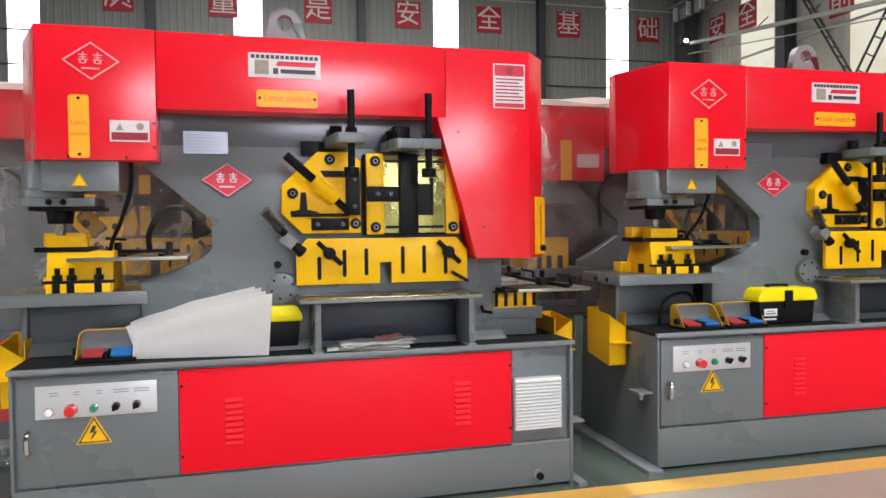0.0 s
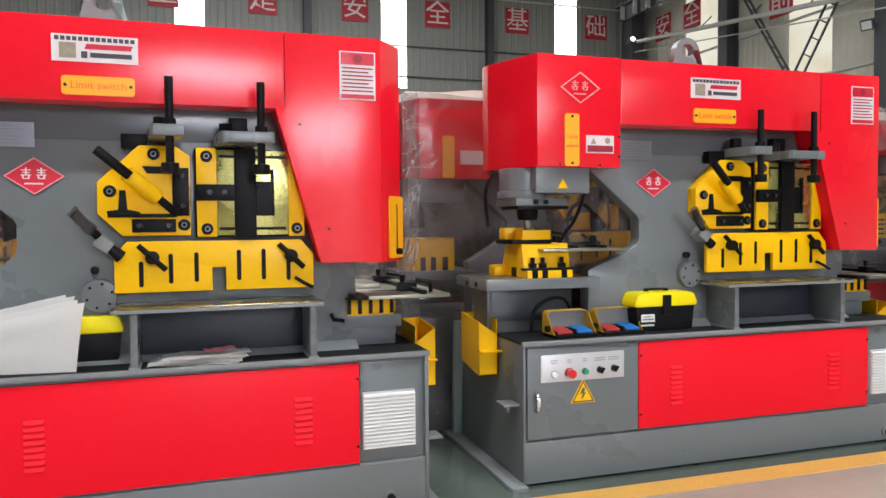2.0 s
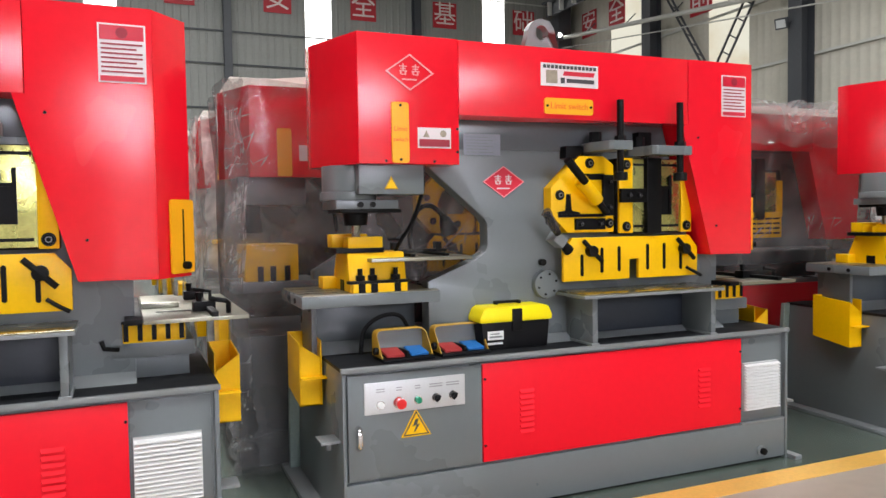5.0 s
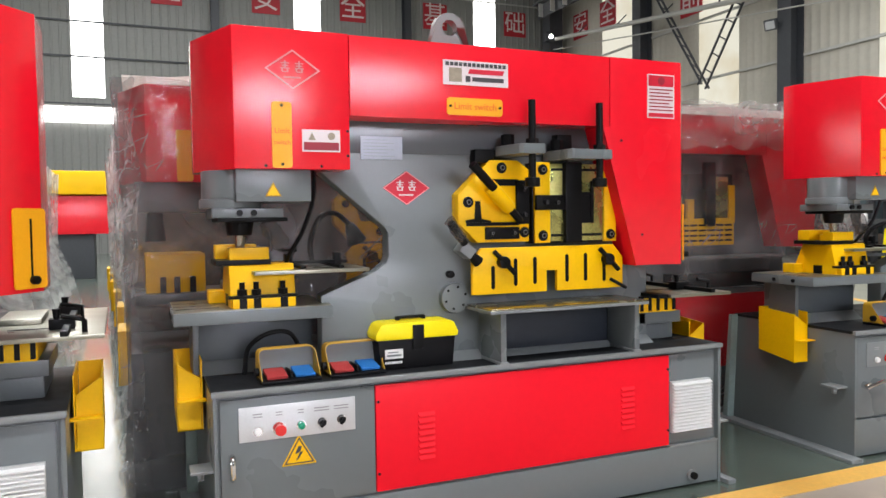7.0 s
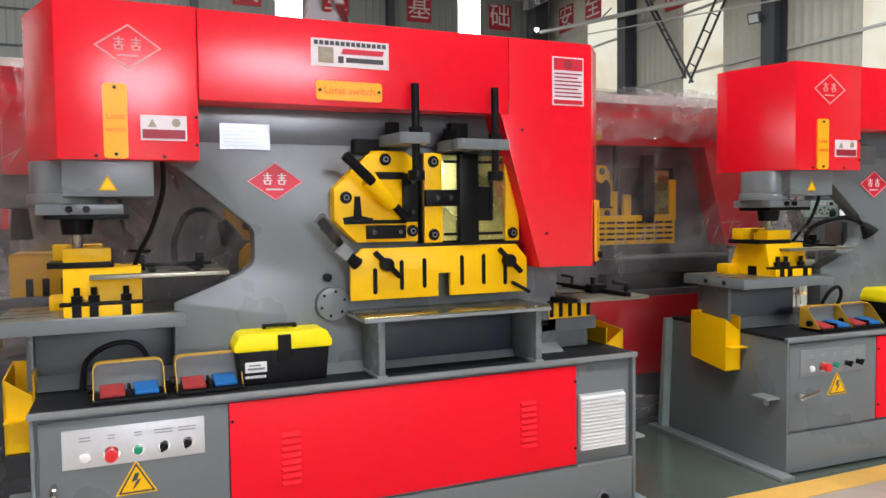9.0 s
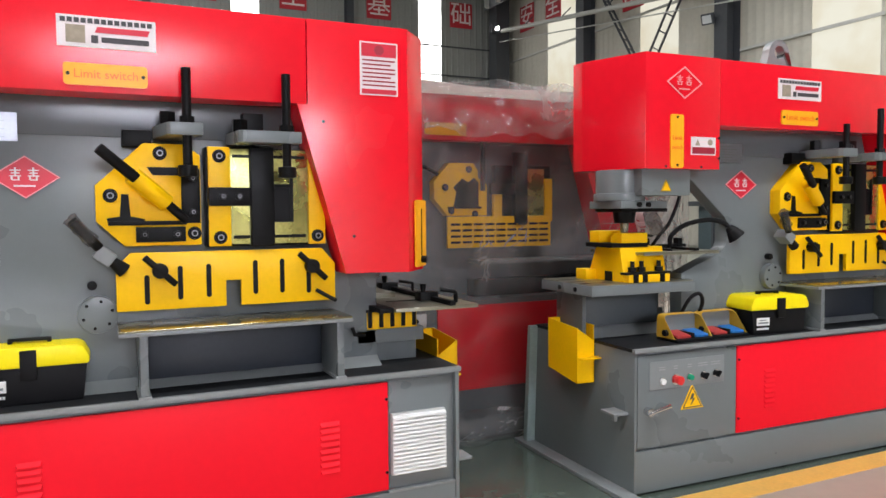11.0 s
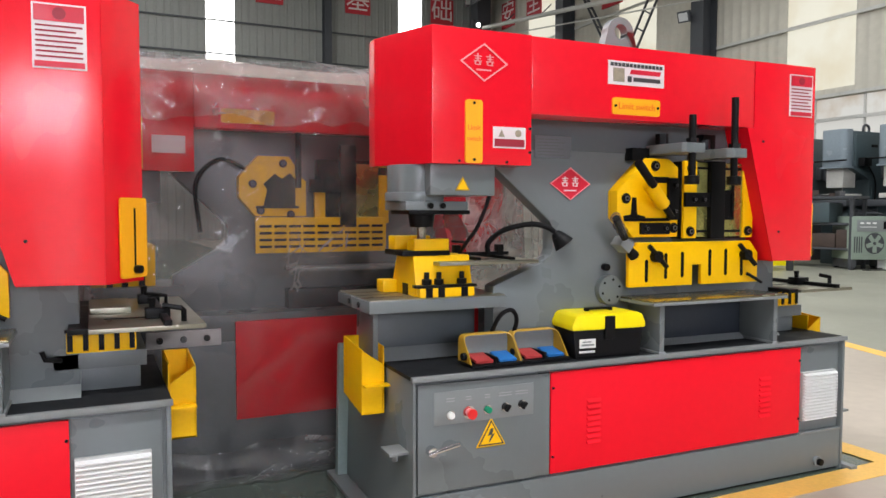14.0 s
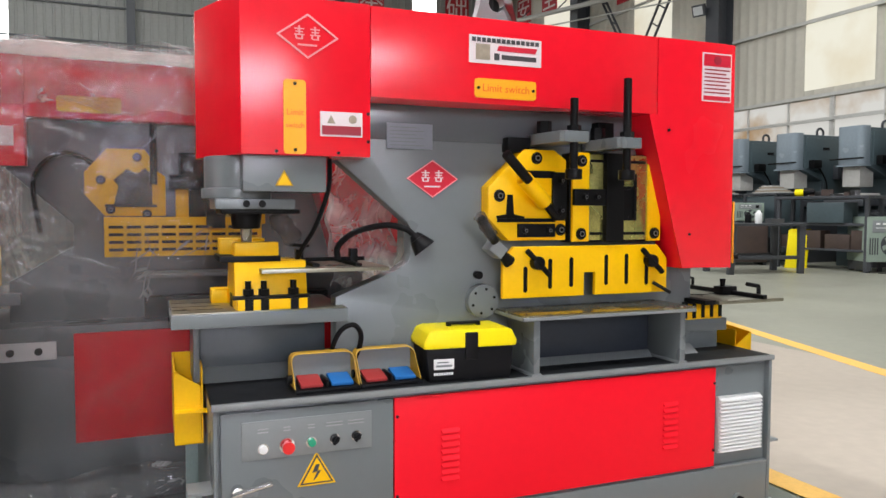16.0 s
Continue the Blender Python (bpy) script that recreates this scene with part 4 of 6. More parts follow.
def punch_station(m, lamp, film=False):
    part("punch_housing", box(-0.632, -0.336, 0.095, 0.40, 1.424, 1.553, 0.006), GREY, m, "grey punch housing box")
    tri = part("crush_sign", prism([(-0.520, 1.445), (-0.456, 1.445), (-0.488, 1.502)], 0.091, 0.097), OCHRE, m, "small yellow triangle warning sign")
    part("hazard_mark", prism([(-0.512, 1.449), (-0.464, 1.449), (-0.488, 1.492)], 0.0895, 0.092), YELLOW, tri)
    part("punch_cylinder", rod((-0.630, 0.27, 1.552), (-0.630, 0.27, 1.42), 0.118, sides=40, bevel=0.006), GREY, m, "grey punch cylinder")
    part("cylinder_flange", rod((-0.632, 0.27, 1.438), (-0.632, 0.27, 1.400), 0.126, sides=40, bevel=0.006), GREY, m)
    part("stripper_plate", box(-0.72, -0.44, 0.14, 0.40, 1.362, 1.400, 0.005), GREY, m, "grey stripper plate with two bolts")
    for x in (-0.615, -0.560):
        part("bolt", rod((x, 0.145, 1.381), (x, 0.128, 1.381), 0.013, sides=10), BLACK, m)
    part("stripper_block", box(-0.70, -0.42, 0.16, 0.38, 1.345, 1.363, 0.004), BLACK, m)
    part("punch_nut", rod((-0.600, 0.27, 1.350), (-0.600, 0.27, 1.290), 0.058, 0.050, 24, 0.004), BLACK, m)
    part("punch", rod((-0.600, 0.27, 1.295), (-0.600, 0.27, 1.235), 0.022, 0.018, 18), STEEL, m)
    t = part("punch_table", box(-0.872, -0.240, 0.160, 0.62, 0.940, 0.990, 0.004), GREY, m, "thick grey punching table with an oiled steel top")
    part("table_top", box(-0.866, -0.246, 0.166, 0.614, 0.9902, 0.995, 0.002), STEEL, t)
    for z in (0.26, 0.36, 0.48):
        part("table_groove", box(-0.862, -0.690, z, z + 0.008, 0.9946, 0.9958), BLACK, t)
    for y in (0.30, 0.44):
        part("table_bolt", rod((-0.870, y, 0.964), (-0.878, y, 0.964), 0.012, sides=10), BLACK, t)
    # bracket coloured darker to carry the shade of the table above
    part("table_bracket", prism([(0.40, 0.704), (0.40, 0.940), (0.60, 0.940), (0.60, 0.704)], -0.765, -0.277, "x", 0.006), GREY_BAND, m, "grey bracket under the punching table, its shade put into the colour")
    part("bracket_side", box(-0.790, -0.766, 0.36, 0.60, 0.704, 0.940, 0.003), GREY, m)
    part("bracket_weld", prism([(0.335, 0.704), (0.402, 0.704), (0.402, 0.755)], -0.765, -0.277, "x"), GREY_LIGHT, m)
    d = part("die_block", prism([(0.20, 0.995), (0.24, 1.170), (0.44, 1.170), (0.52, 0.995)], -0.650, -0.385, "x", 0.005), YELLOW, m, "yellow die block bolted to the table")
    part("die_foot", box(-0.645, -0.392, 0.172, 0.24, 0.995, 1.034, 0.003), YELLOW, d)
    part("die_lug", box(-0.715, -0.645, 0.44, 0.53, 0.995, 1.05, 0.004), YELLOW, d)
    part("die_notch", box(-0.653, -0.640, 0.30, 0.36, 0.996, 1.045), BLACK, d)
    part("foot_channel", box(-0.660, -0.380, 0.176, 0.225, 1.034, 1.046, 0.002), BLACK, d)
    for x in (-0.604, -0.548, -0.440):
        s = part("stud", rod((x, 0.200, 0.995), (x, 0.200, 1.100), 0.011, sides=10), BLACK, d, "black stud and nut")
        part("stud_nut", rod((x, 0.200, 1.048), (x, 0.200, 1.070), 0.021, sides=6), BLACK, s)
        part("stud_slot", box(x - 0.015, x + 0.015, 0.1685, 0.180, 0.995, 1.036), BLACK, d)
    part("die_gap", box(-0.700, -0.480, 0.235, 0.46, 1.168, 1.190, 0.002), BLACK, d)
    part("die_holder", box(-0.648, -0.488, 0.228, 0.30, 1.190, 1.240, 0.004), YELLOW, d)
    part("die_holder_back", box(-0.690, -0.520, 0.36, 0.44, 1.190, 1.250, 0.004), YELLOW, d)
    part("die_ring", rod((-0.600, 0.30, 1.190), (-0.600, 0.30, 1.225), 0.05, sides=22), YELLOW, d)
    # stock support plate with gauges
    s = part("support_plate", box(-0.560, -0.075, 0.165, 0.62, 1.128, 1.143, 0.002), STEEL, m, "oily steel stock plate with black gauge rods")
    part("gauge_rail", box(-0.46, -0.12, 0.36, 0.385, 1.156, 1.172, 0.003), BLACK, s)
    part("gauge_rail", box(-0.36, -0.335, 0.22, 0.58, 1.143, 1.156, 0.003), BLACK, s)
    part("gauge_rail", box(-0.20, -0.175, 0.20, 0.58, 1.143, 1.156, 0.003), BLACK, s)
    for x in (-0.40, -0.18):
        part("gauge_post", box(x, x + 0.03, 0.355, 0.395, 1.143, 1.205, 0.003), BLACK, s)
    part("gauge_handle", rod((-0.43, 0.32, 1.225), (-0.35, 0.36, 1.218), 0.007, sides=8), BLACK, s)
    part("cable", tube(curve_points([(-0.300, 0.20, 1.555), (-0.305, 0.20, 1.44), (-0.350, 0.22, 1.30), (-0.390, 0.26, 1.22), (-0.41, 0.30, 1.16)]), 0.009, 8), RUBBER, m, "black cable hanging from the punch head")
    part("film_scrap", film_wrap((-0.50, 0.20, 1.34), (-0.43, 0.22, 1.25), 0.036, 4.0), FILM, m, "crumpled scrap of clear film")
    pts, head = lamp
    neck = part("gooseneck", tube(curve_points(pts), 0.013, 10), RUBBER, m, "black gooseneck work lamp")
    a, b = Vector(pts[-1]), Vector(head)
    part("lamp_head", join(rod(a, a + (b - a) * 0.3, 0.020, 0.032, 18), rod(a + (b - a) * 0.3, b, 0.032, 0.050, 20, 0.004)), RUBBER, neck)


def notcher(m):
    part("notch_bracket", box(1.33, 1.64, 0.22, 0.66, 0.790, 0.850, 0.004), GREY, m, "grey bracket of the notching table")
    part("notch_support", box(1.36, 1.62, 0.26, 0.64, 0.704, 0.792, 0.004), GREY, m)
    d = part("notch_die", box(1.375, 1.605, 0.215, 0.60, 0.850, 0.925, 0.004), YELLOW, m, "yellow notching die with dark slots")
    for i in range(5):
        x = 1.378 + i * 0.051
        part("die_slot", box(x, x + 0.018, 0.210, 0.235, 0.858, 0.928), BLACK, d)
    part("die_top", box(1.37, 1.61, 0.212, 0.60, 0.925, 0.936, 0.002), BLACK, d)
    t = part("notch_table", box(1.448, 1.832, 0.062, 0.98, 0.938, 0.954, 0.002), STEEL, m, "bright oily steel notching table with gauges")
    part("slide_rail", box(1.384, 1.446, 0.080, 0.98, 0.936, 0.956, 0.003), BLACK, t)
    part("table_groove", box(1.50, 1.68, 0.30, 0.318, 0.9545, 0.956), BLACK, t)
    part("raised_plate", box(1.45, 1.60, 0.46, 0.80, 0.954, 0.978, 0.003), STEEL, t)
    g = part("gauge_bar", box(1.690, 1.716, 0.048, 0.96, 0.954, 0.974, 0.003), BLACK, t)
    for y in (0.25, 0.74):
        part("gauge_block", box(1.640, 1.728, y, y + 0.065, 0.954, 0.994, 0.004), BLACK, g)
        part("gauge_knob", rod((1.665, y + 0.03, 0.99), (1.665, y + 0.03, 1.030), 0.010, 0.015, 12), BLACK, g)
    part("gauge_lever", tube([(1.765, 0.150, 0.954), (1.765, 0.150, 0.995), (1.755, 0.140, 1.004), (1.69, 0.15, 1.016)], 0.010, 8), BLACK, g)
    part("gauge_lever", tube([(1.74, 0.58, 0.954), (1.74, 0.58, 1.005), (1.69, 0.56, 1.015), (1.66, 0.55, 1.02)], 0.008, 8), BLACK, g)
    part("side_lever", tube([(1.36, 0.21, 0.83), (1.31, 0.19, 0.84), (1.30, 0.19, 0.87)], 0.009, 8), BLACK, m)


LAMP_OUT = ([(-0.232, 0.357, 1.160), (-0.232, 0.350, 1.215), (-0.170, 0.320, 1.272), (-0.060, 0.270, 1.300), (0.015, 0.235, 1.285), (0.045, 0.225, 1.262)], (0.085, 0.205, 1.205))
LAMP_IN = ([(-0.25, 0.36, 1.160), (-0.25, 0.37, 1.25), (-0.19, 0.40, 1.35), (-0.10, 0.43, 1.36), (-0.05, 0.45, 1.31)], (-0.02, 0.46, 1.23))
LAMP_BACK = ([(-0.25, 0.50, 1.150), (-0.25, 0.52, 1.25), (-0.20, 0.54, 1.36), (-0.12, 0.56, 1.38), (-0.05, 0.57, 1.33)], (-0.01, 0.58, 1.24))


def nudge(machine, moves):
    """Stickers and small parts sit a little differently on each machine."""
    for ob in machine.children_recursive:
        for name, (dx, dz) in moves.items():
            if ob.name.split(".")[0] == name and ob.parent.name.split(".")[0] != "logo_sticker":
                ob.location = (ob.location.x + dx, ob.location.y, ob.location.z + dz)


def throat_film(m, seed, x0=-0.36, x1=0.05, y=0.40, mat=None):
    """Loose film hanging in the throat behind the frame plate."""
    part("film_drape", bunch(x0, x1, y, 1.02, 1.60, seed, 24, 26, 1.3), mat or FILM_BUNCH, m, "loose clear film behind the throat")


def ironworker(m, label, lamp, lever, group, rods, ex, panel_mat, moves, film_seed):
    ob = thing("ironworker_machine", label, "ironworker machine", m, group)
    base_parts(ob, lever, panel_mat)
    frame_plate(ob, ex)
    hood_parts(ob)
    shear_group(ob, rods)
    guard_parts(ob)
    front_table(ob)
    punch_station(ob, lamp)
    notcher(ob)
    if lever:
        throat_film(ob, film_seed, -0.20, 0.10, 0.70, FILM_WHITE)
    else:
        throat_film(ob, film_seed, mat=FILM)
    nudge(ob, moves)
    return ob


def place(x, y, turn):
    return pose(x, y, 0, 0, 0, math.degrees(turn))


MA, MB, MC = place(0.0104, 3.1162, 0.0189), place(2.95, 3.2, 0.0), place(6.2892, 3.1279, -0.0268)
FRONT = "front row of ironworker machines"
MOVES_A = {"vertical_tag": (-0.022, 0.004), "warning_label": (0.014, 0.008), "maker_label": (-0.036, 0.0), "horizontal_tag": (-0.020, 0.0), "name_plate": (0.008, -0.010), "logo_sticker": (-0.016, -0.003), "instruction_sign": (0.022, 0.002), "hazard_sign": (-0.014, 0.0), "logo_outline": (-0.020, 0.016),
           "pilot_lamp": (-0.020, -0.010), "stop_button": (-0.020, -0.010), "start_button": (-0.020, -0.010), "selector_knob": (-0.020, -0.010), "knob_grip": (-0.020, -0.010), "bezel": (-0.020, -0.010)}
MOVES_C = {"maker_label": (-0.025, 0.003), "horizontal_tag": (-0.018, 0.0), "instruction_sign": (0.020, 0.020), "name_plate": (0.020, -0.009), "warning_label": (0.010, 0.0), "hazard_sign": (0.028, 0.0), "logo_outline": (0.0, 0.025), "logo_sticker": (0.004, 0.0)}
ironworker(MA, "red and grey hydraulic ironworker and papers on its worktop", LAMP_IN, False, FRONT, ((0.626, -0.060, 1.862), (0.978, -0.045, 1.860)), 0.37, SILVER, MOVES_A, 3.0)
ironworker(MB, "red and grey hydraulic ironworker with yellow guards and a pull-handle door", LAMP_BACK, False, FRONT, ((0.639, 0.010, 1.869), (0.994, 0.010, 1.871)), 0.345, SILVER, {}, 8.0)
ironworker(MC, "red and grey hydraulic ironworker with a gooseneck lamp before its throat", LAMP_OUT, True, FRONT, ((0.635, -0.010, 1.805), (0.872, -0.030, 1.895)), 0.41, GREY_LIGHT, MOVES_C, 5.0)

# ---- wrapped machines of the rows behind ----


def cover(bm_size, seed, rough=0.02):
    """A draped film: a rounded box of sheet, creased, open below."""
    x0, x1, y0, y1, z0, z1 = bm_size
    bm = bmesh.new()
    nu, nz = 88, 34
    pts = []
    per = [(x0, y0), (x1, y0), (x1, y1), (x0, y1)]
    lens = [x1 - x0, y1 - y0, x1 - x0, y1 - y0]
    total = sum(lens)
    for i in range(nu):
        s = total * i / nu
        k = 0
        while s > lens[k]:
            s -= lens[k]
            k += 1
        a, b = Vector(per[k]), Vector(per[(k + 1) % 4])
        pts.append(a + (b - a) * (s / lens[k]))
    cx, cy = (x0 + x1) / 2, (y0 + y1) / 2
    rings = []
    for j in range(nz + 1):
        z = z0 + (z1 - z0) * j / nz
        ring = []
        for i, p in enumerate(pts):
            n1 = noise.noise(Vector((p.x * 3.1 + seed, p.y * 3.1, z * 1.1)))
            n2 = noise.noise(Vector((p.x * 9.0 + seed, p.y * 9.0, z * 2.6 + 4)))
            k = 1 + (rough * 1.6 * n1 + rough * 0.8 * n2)
            pull = 1 - 0.02 * math.sin(3.14 * j / nz)
            ring.append(bm.verts.new((cx + (p.x - cx) * k * pull, cy + (p.y - cy) * (1 + (k - 1) * 1.5) * pull, z + 0.02 * n1)))
        rings.append(ring)
    for a, b in zip(rings, rings[1:]):
        for i in range(nu):
            bm.faces.new((a[i], a[(i + 1) % nu], b[(i + 1) % nu], b[i]))
    return bm


def foam_top(x0, x1, y0, y1, z, seed):
    bm = bmesh.new()
    n, q = 22, 8
    grid = []
    for i in range(n + 1):
        row = []
        for j in range(q + 1):
            x, y = x0 + (x1 - x0) * i / n, y0 + (y1 - y0) * j / q
            d = noise.noise(Vector((x * 2.3 + seed, y * 2.3, seed)))
            edge = min(i, n - i) / n * min(j, q - j) / q
            row.append(bm.verts.new((x, y, z + 0.03 + 0.05 * max(0, d) + 0.15 * min(edge * 4, 0.35) * (0.4 + d))))
        grid.append(row)
    for i in range(n):
        for j in range(q):
            bm.faces.new((grid[i][j], grid[i + 1][j], grid[i + 1][j + 1], grid[i][j + 1]))
    bmesh.ops.solidify(bm, geom=bm.faces[:], thickness=0.02)
    return bm


def wrapped(m, seed, grated=False, detail=True, milky=False, hazy=False, group="wrapped machines in the rows behind"):
    ob = thing("wrapped_machine", "red and grey ironworker wrapped in %s plastic film" % ("milky" if milky else "clear creased"), "ironworker machine", m, group)
    part("base_body", prism([(0.02, 0.0), (0.02, 0.70), (0.80, 0.70), (0.84, 0.0)], -0.735, 1.685, "x", 0.004), GREY, ob)
    part("front_panel", box(-0.108 if not grated else 0.0, 1.384, 0.006, 0.022, 0.30 if grated else 0.226, 0.80 if grated else 0.668, 0.003), RED_PANEL, ob, "red front panel under film")
    if grated:
        part("upper_base", box(-0.70, 1.65, 0.024, 0.78, 0.70, 0.835, 0.004), GREY, ob)
        part("white_strip", box(-0.42, -0.07, 0.008, 0.024, 0.69, 0.77, 0.002), WHITE, ob)
        for x in (-0.36, -0.25, -0.14):
            part("strip_knob", rod((x, 0.008, 0.73), (x, -0.006, 0.73), 0.016, sides=12), BLACK, ob)
    part("frame_plate", prism([(-0.275, 0.70), (-0.275, 1.025), (-0.255, 1.034), (0.0, 1.186), (0.0, 1.288), (-0.300, 1.570), (-0.300, 1.85), (1.42, 1.85), (1.42, 0.70)], 0.22, 0.31, "y", 0.005), GREY, ob)
    part("hood_head", prism([(-0.180, 0.06), (-0.640, 0.06), (-0.766, 0.40), (-0.766, 0.48), (-0.180, 0.48)], 1.552, 2.04, "z", 0.005), RED, ob)
    part("hood_bridge", box(-0.178, 1.088, 0.062, 0.48, 1.772, 2.038, 0.004), RED, ob)
    part("hood_tail", prism([(1.09, 2.04), (1.60, 2.04), (1.56, 1.105), (1.235, 1.112), (1.048, 1.772), (1.09, 1.772)], 0.06, 0.48, "y", 0.004), RED, ob)
    part("vertical_tag", tag_bm(-0.495, -0.417, 1.556, 1.814, 0.056), ORANGE, ob)
    if detail:
        part("horizontal_tag", tag_bm(-0.05 if grated else 0.251, 0.216 if grated else 0.516, 1.80, 1.87, 0.058), ORANGE, ob)
        sticker("warning_label", -0.376, -0.222, 1.640, 1.725, 0.058, STICKER, ob)
        sticker("instruction_sign", 1.40, 1.55, 1.80, 2.00, 0.058, STICKER, ob)
        x = -0.28 if grated else 0.0
        z = 0.06 if grated else 0.0
        if grated:
            plate = part("angle_shear_plate", prism([(0.05, 1.43), (0.05, 1.535), (0.15, 1.648), (0.315, 1.648), (0.345, 1.60), (0.345, 1.56), (0.405, 1.52), (0.405, 1.330), (0.135, 1.330)], 0.15, 0.222, "y", 0.004), YELLOW, ob)
            part("shear_opening", prism([(0.175, 1.385), (0.195, 1.47), (0.175, 1.50), (0.235, 1.555), (0.275, 1.53), (0.315, 1.56), (0.345, 1.53), (0.345, 1.385)], 0.146, 0.16), BLACK, plate)
            part("shear_slot", box(0.135, 0.365, 0.145, 0.16, 1.372, 1.385), BLACK, plate)
        else:
            part("angle_shear_plate", prism([(0.337 + x, 1.328 + z), (0.337 + x, 1.456 + z), (0.480 + x, 1.59 + z), (0.610 + x, 1.59 + z), (0.63 + x, 1.52 + z), (0.54 + x, 1.50 + z), (0.50 + x, 1.47 + z), (0.47 + x, 1.40 + z), (0.49 + x, 1.34 + z), (0.66 + x, 1.34 + z), (0.698 + x, 1.40 + z), (0.72 + x, 1.28 + z), (0.70 + x, 1.226 + z), (0.430 + x, 1.226 + z)], 0.15, 0.222, "y", 0.004), YELLOW, ob)
        part("section_shear_frame", box(0.75 + x, 1.15 + x, 0.16, 0.222, 1.23 + z, 1.58 + z, 0.004), BLACK, ob)
        part("yellow_bar", box(0.73 + x, 0.79 + x, 0.145, 0.17, 1.23 + z, (1.40 if grated else 1.58) + z, 0.004), YELLOW, ob)
        part("clamp_bar", box(0.70 + x, 0.90 + x, 0.125, 0.15, 1.40 + z, 1.47 + z, 0.004), BLACK, ob)
        part("slide_bar", box(0.87 + x, 0.96 + x, 0.12, 0.16, 1.22 + z, 1.66 + z, 0.004), BLACK, ob)
        for xb, zb in ((0.40, 1.44), (0.44, 1.30), (0.60, 1.28), (0.56, 1.55)):
            bolt("bolt", xb + x, 0.148, zb + z, 0.018, ob)
        part("threaded_rod", rod((0.63 + x, 0.10, 1.42 + z), (0.63 + x, 0.10, 1.76 + z), 0.016, sides=12), BLACK, ob)
        part("oiled_plate", box(0.96 + x, 1.10 + x, 0.150, 0.165, 1.24 + z, 1.56 + z, 0.003), BRASSY, ob)
        part("yellow_bar", box(1.10 + x, 1.16 + x, 0.145, 0.17, 1.23 + z, (1.50 if grated else 1.58) + z, 0.004), YELLOW, ob)
        guard_parts(ob, grated)
        part("shear_table", box(0.30, 1.22, 0.02, 0.218, 0.95 if not grated else 1.04, 0.968 if not grated else 1.06, 0.003), GREY_LIGHT, ob)
        # black block put in for the shade under the shear table
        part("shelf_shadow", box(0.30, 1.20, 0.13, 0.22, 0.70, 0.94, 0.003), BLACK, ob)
        part("cable", tube(curve_points([(-0.14, 0.2, 1.25), (-0.16, 0.18, 1.5), (-0.05, 0.17, 1.62), (0.08, 0.18, 1.58), (0.12, 0.2, 1.5)]), 0.012, 8), RUBBER, ob)
    part("punch_housing", box(-0.70, -0.336, 0.10, 0.42, 1.40, 1.556, 0.008), GREY, ob)
    part("punch_nut", rod((-0.600, 0.27, 1.40), (-0.600, 0.27, 1.25), 0.036, 0.052, 20), BLACK, ob)
    part("punch_table", box(-0.735, -0.224, 0.175, 0.64, 0.92, 0.975, 0.004), GREY, ob)
    part("die_block", box(-0.655, -0.355, 0.25, 0.60, 0.975, 1.180, 0.005), YELLOW, ob)
    for x in (-0.57, -0.50, -0.42):
        part("stud", box(x - 0.015, x + 0.015, 0.235, 0.252, 0.975, 1.06), BLACK, ob)
    part("scrap_chute", prism([(0.30, 0.49), (0.30, 0.78), (0.57, 0.79), (0.57, 0.53)], -0.80, -0.736, "x", 0.004), YELLOW, ob)
    if milky:
        for x0, x1, k, flare in ((1.46, 1.64, 6, 0.50),):
            part("film_fold", bunch(x0, x1, -0.05, 0.02, 2.08, seed * 3 + k, 26, 40, 0.6, flare), FILM_WHITE, ob, "hanging milky plastic film")
    if not milky:
        for x0, x1, z0, z1, k in ((-0.80, -0.68, 0.4, 2.04, 1), (1.56, 1.80, 0.75, 2.10, 2), (-0.78, -0.66, 0.02, 0.45, 3), (1.60, 1.78, 0.02, 0.8, 4)):
            part("film_fold", bunch(x0, x1, -0.045, z0, z1, seed * 3 + k), FILM_BUNCH, ob, "bunched creased plastic film")
        if grated:
            part("film_crest", bunch(-0.78, 1.72, -0.035, 1.80, 2.10, seed + 7, 110, 10, 3.5), FILM_BUNCH, ob, "crumpled film over the top edge")
        part("film_skirt", bunch(-0.78, 1.74, -0.085, 0.01, 0.20, seed + 9, 90, 12, 1.6), FILM_BUNCH, ob, "film gathered along the floor")
    part("plastic_film", cover((-0.775, 1.72, -0.03, 0.85, 0.01, 2.09 if grated else 2.05), seed, 0.02), FILM_WHITE if milky else FILM_BUNCH if hazy else FILM, ob, "creased plastic film")
    part("film_top", foam_top(-0.74, 1.70, 0.0, 0.82, 2.05 if grated else 2.035, seed), FOAM, ob, "white foam sheet laid over the top")
    return ob


wrapped(place(-1.15, 4.30, 0.0), 1.3, hazy=True)
wrapped(place(2.65, 4.24, 0.0), 5.1)
wrapped(place(5.06, 4.28, 0.0), 9.7, grated=True)
for i, y in enumerate((5.5, 6.7, 7.9, 9.1, 10.3)):
    wrapped(place(2.62 - 0.055 * i, y, 0.0), 20 + i, detail=False, milky=True)
    wrapped(place(-0.66 - 0.03 * i, y + 1.1, 0.0), 40 + i, detail=False, milky=True)

# ---- loose things on the worktops ----
TOP = 0.705


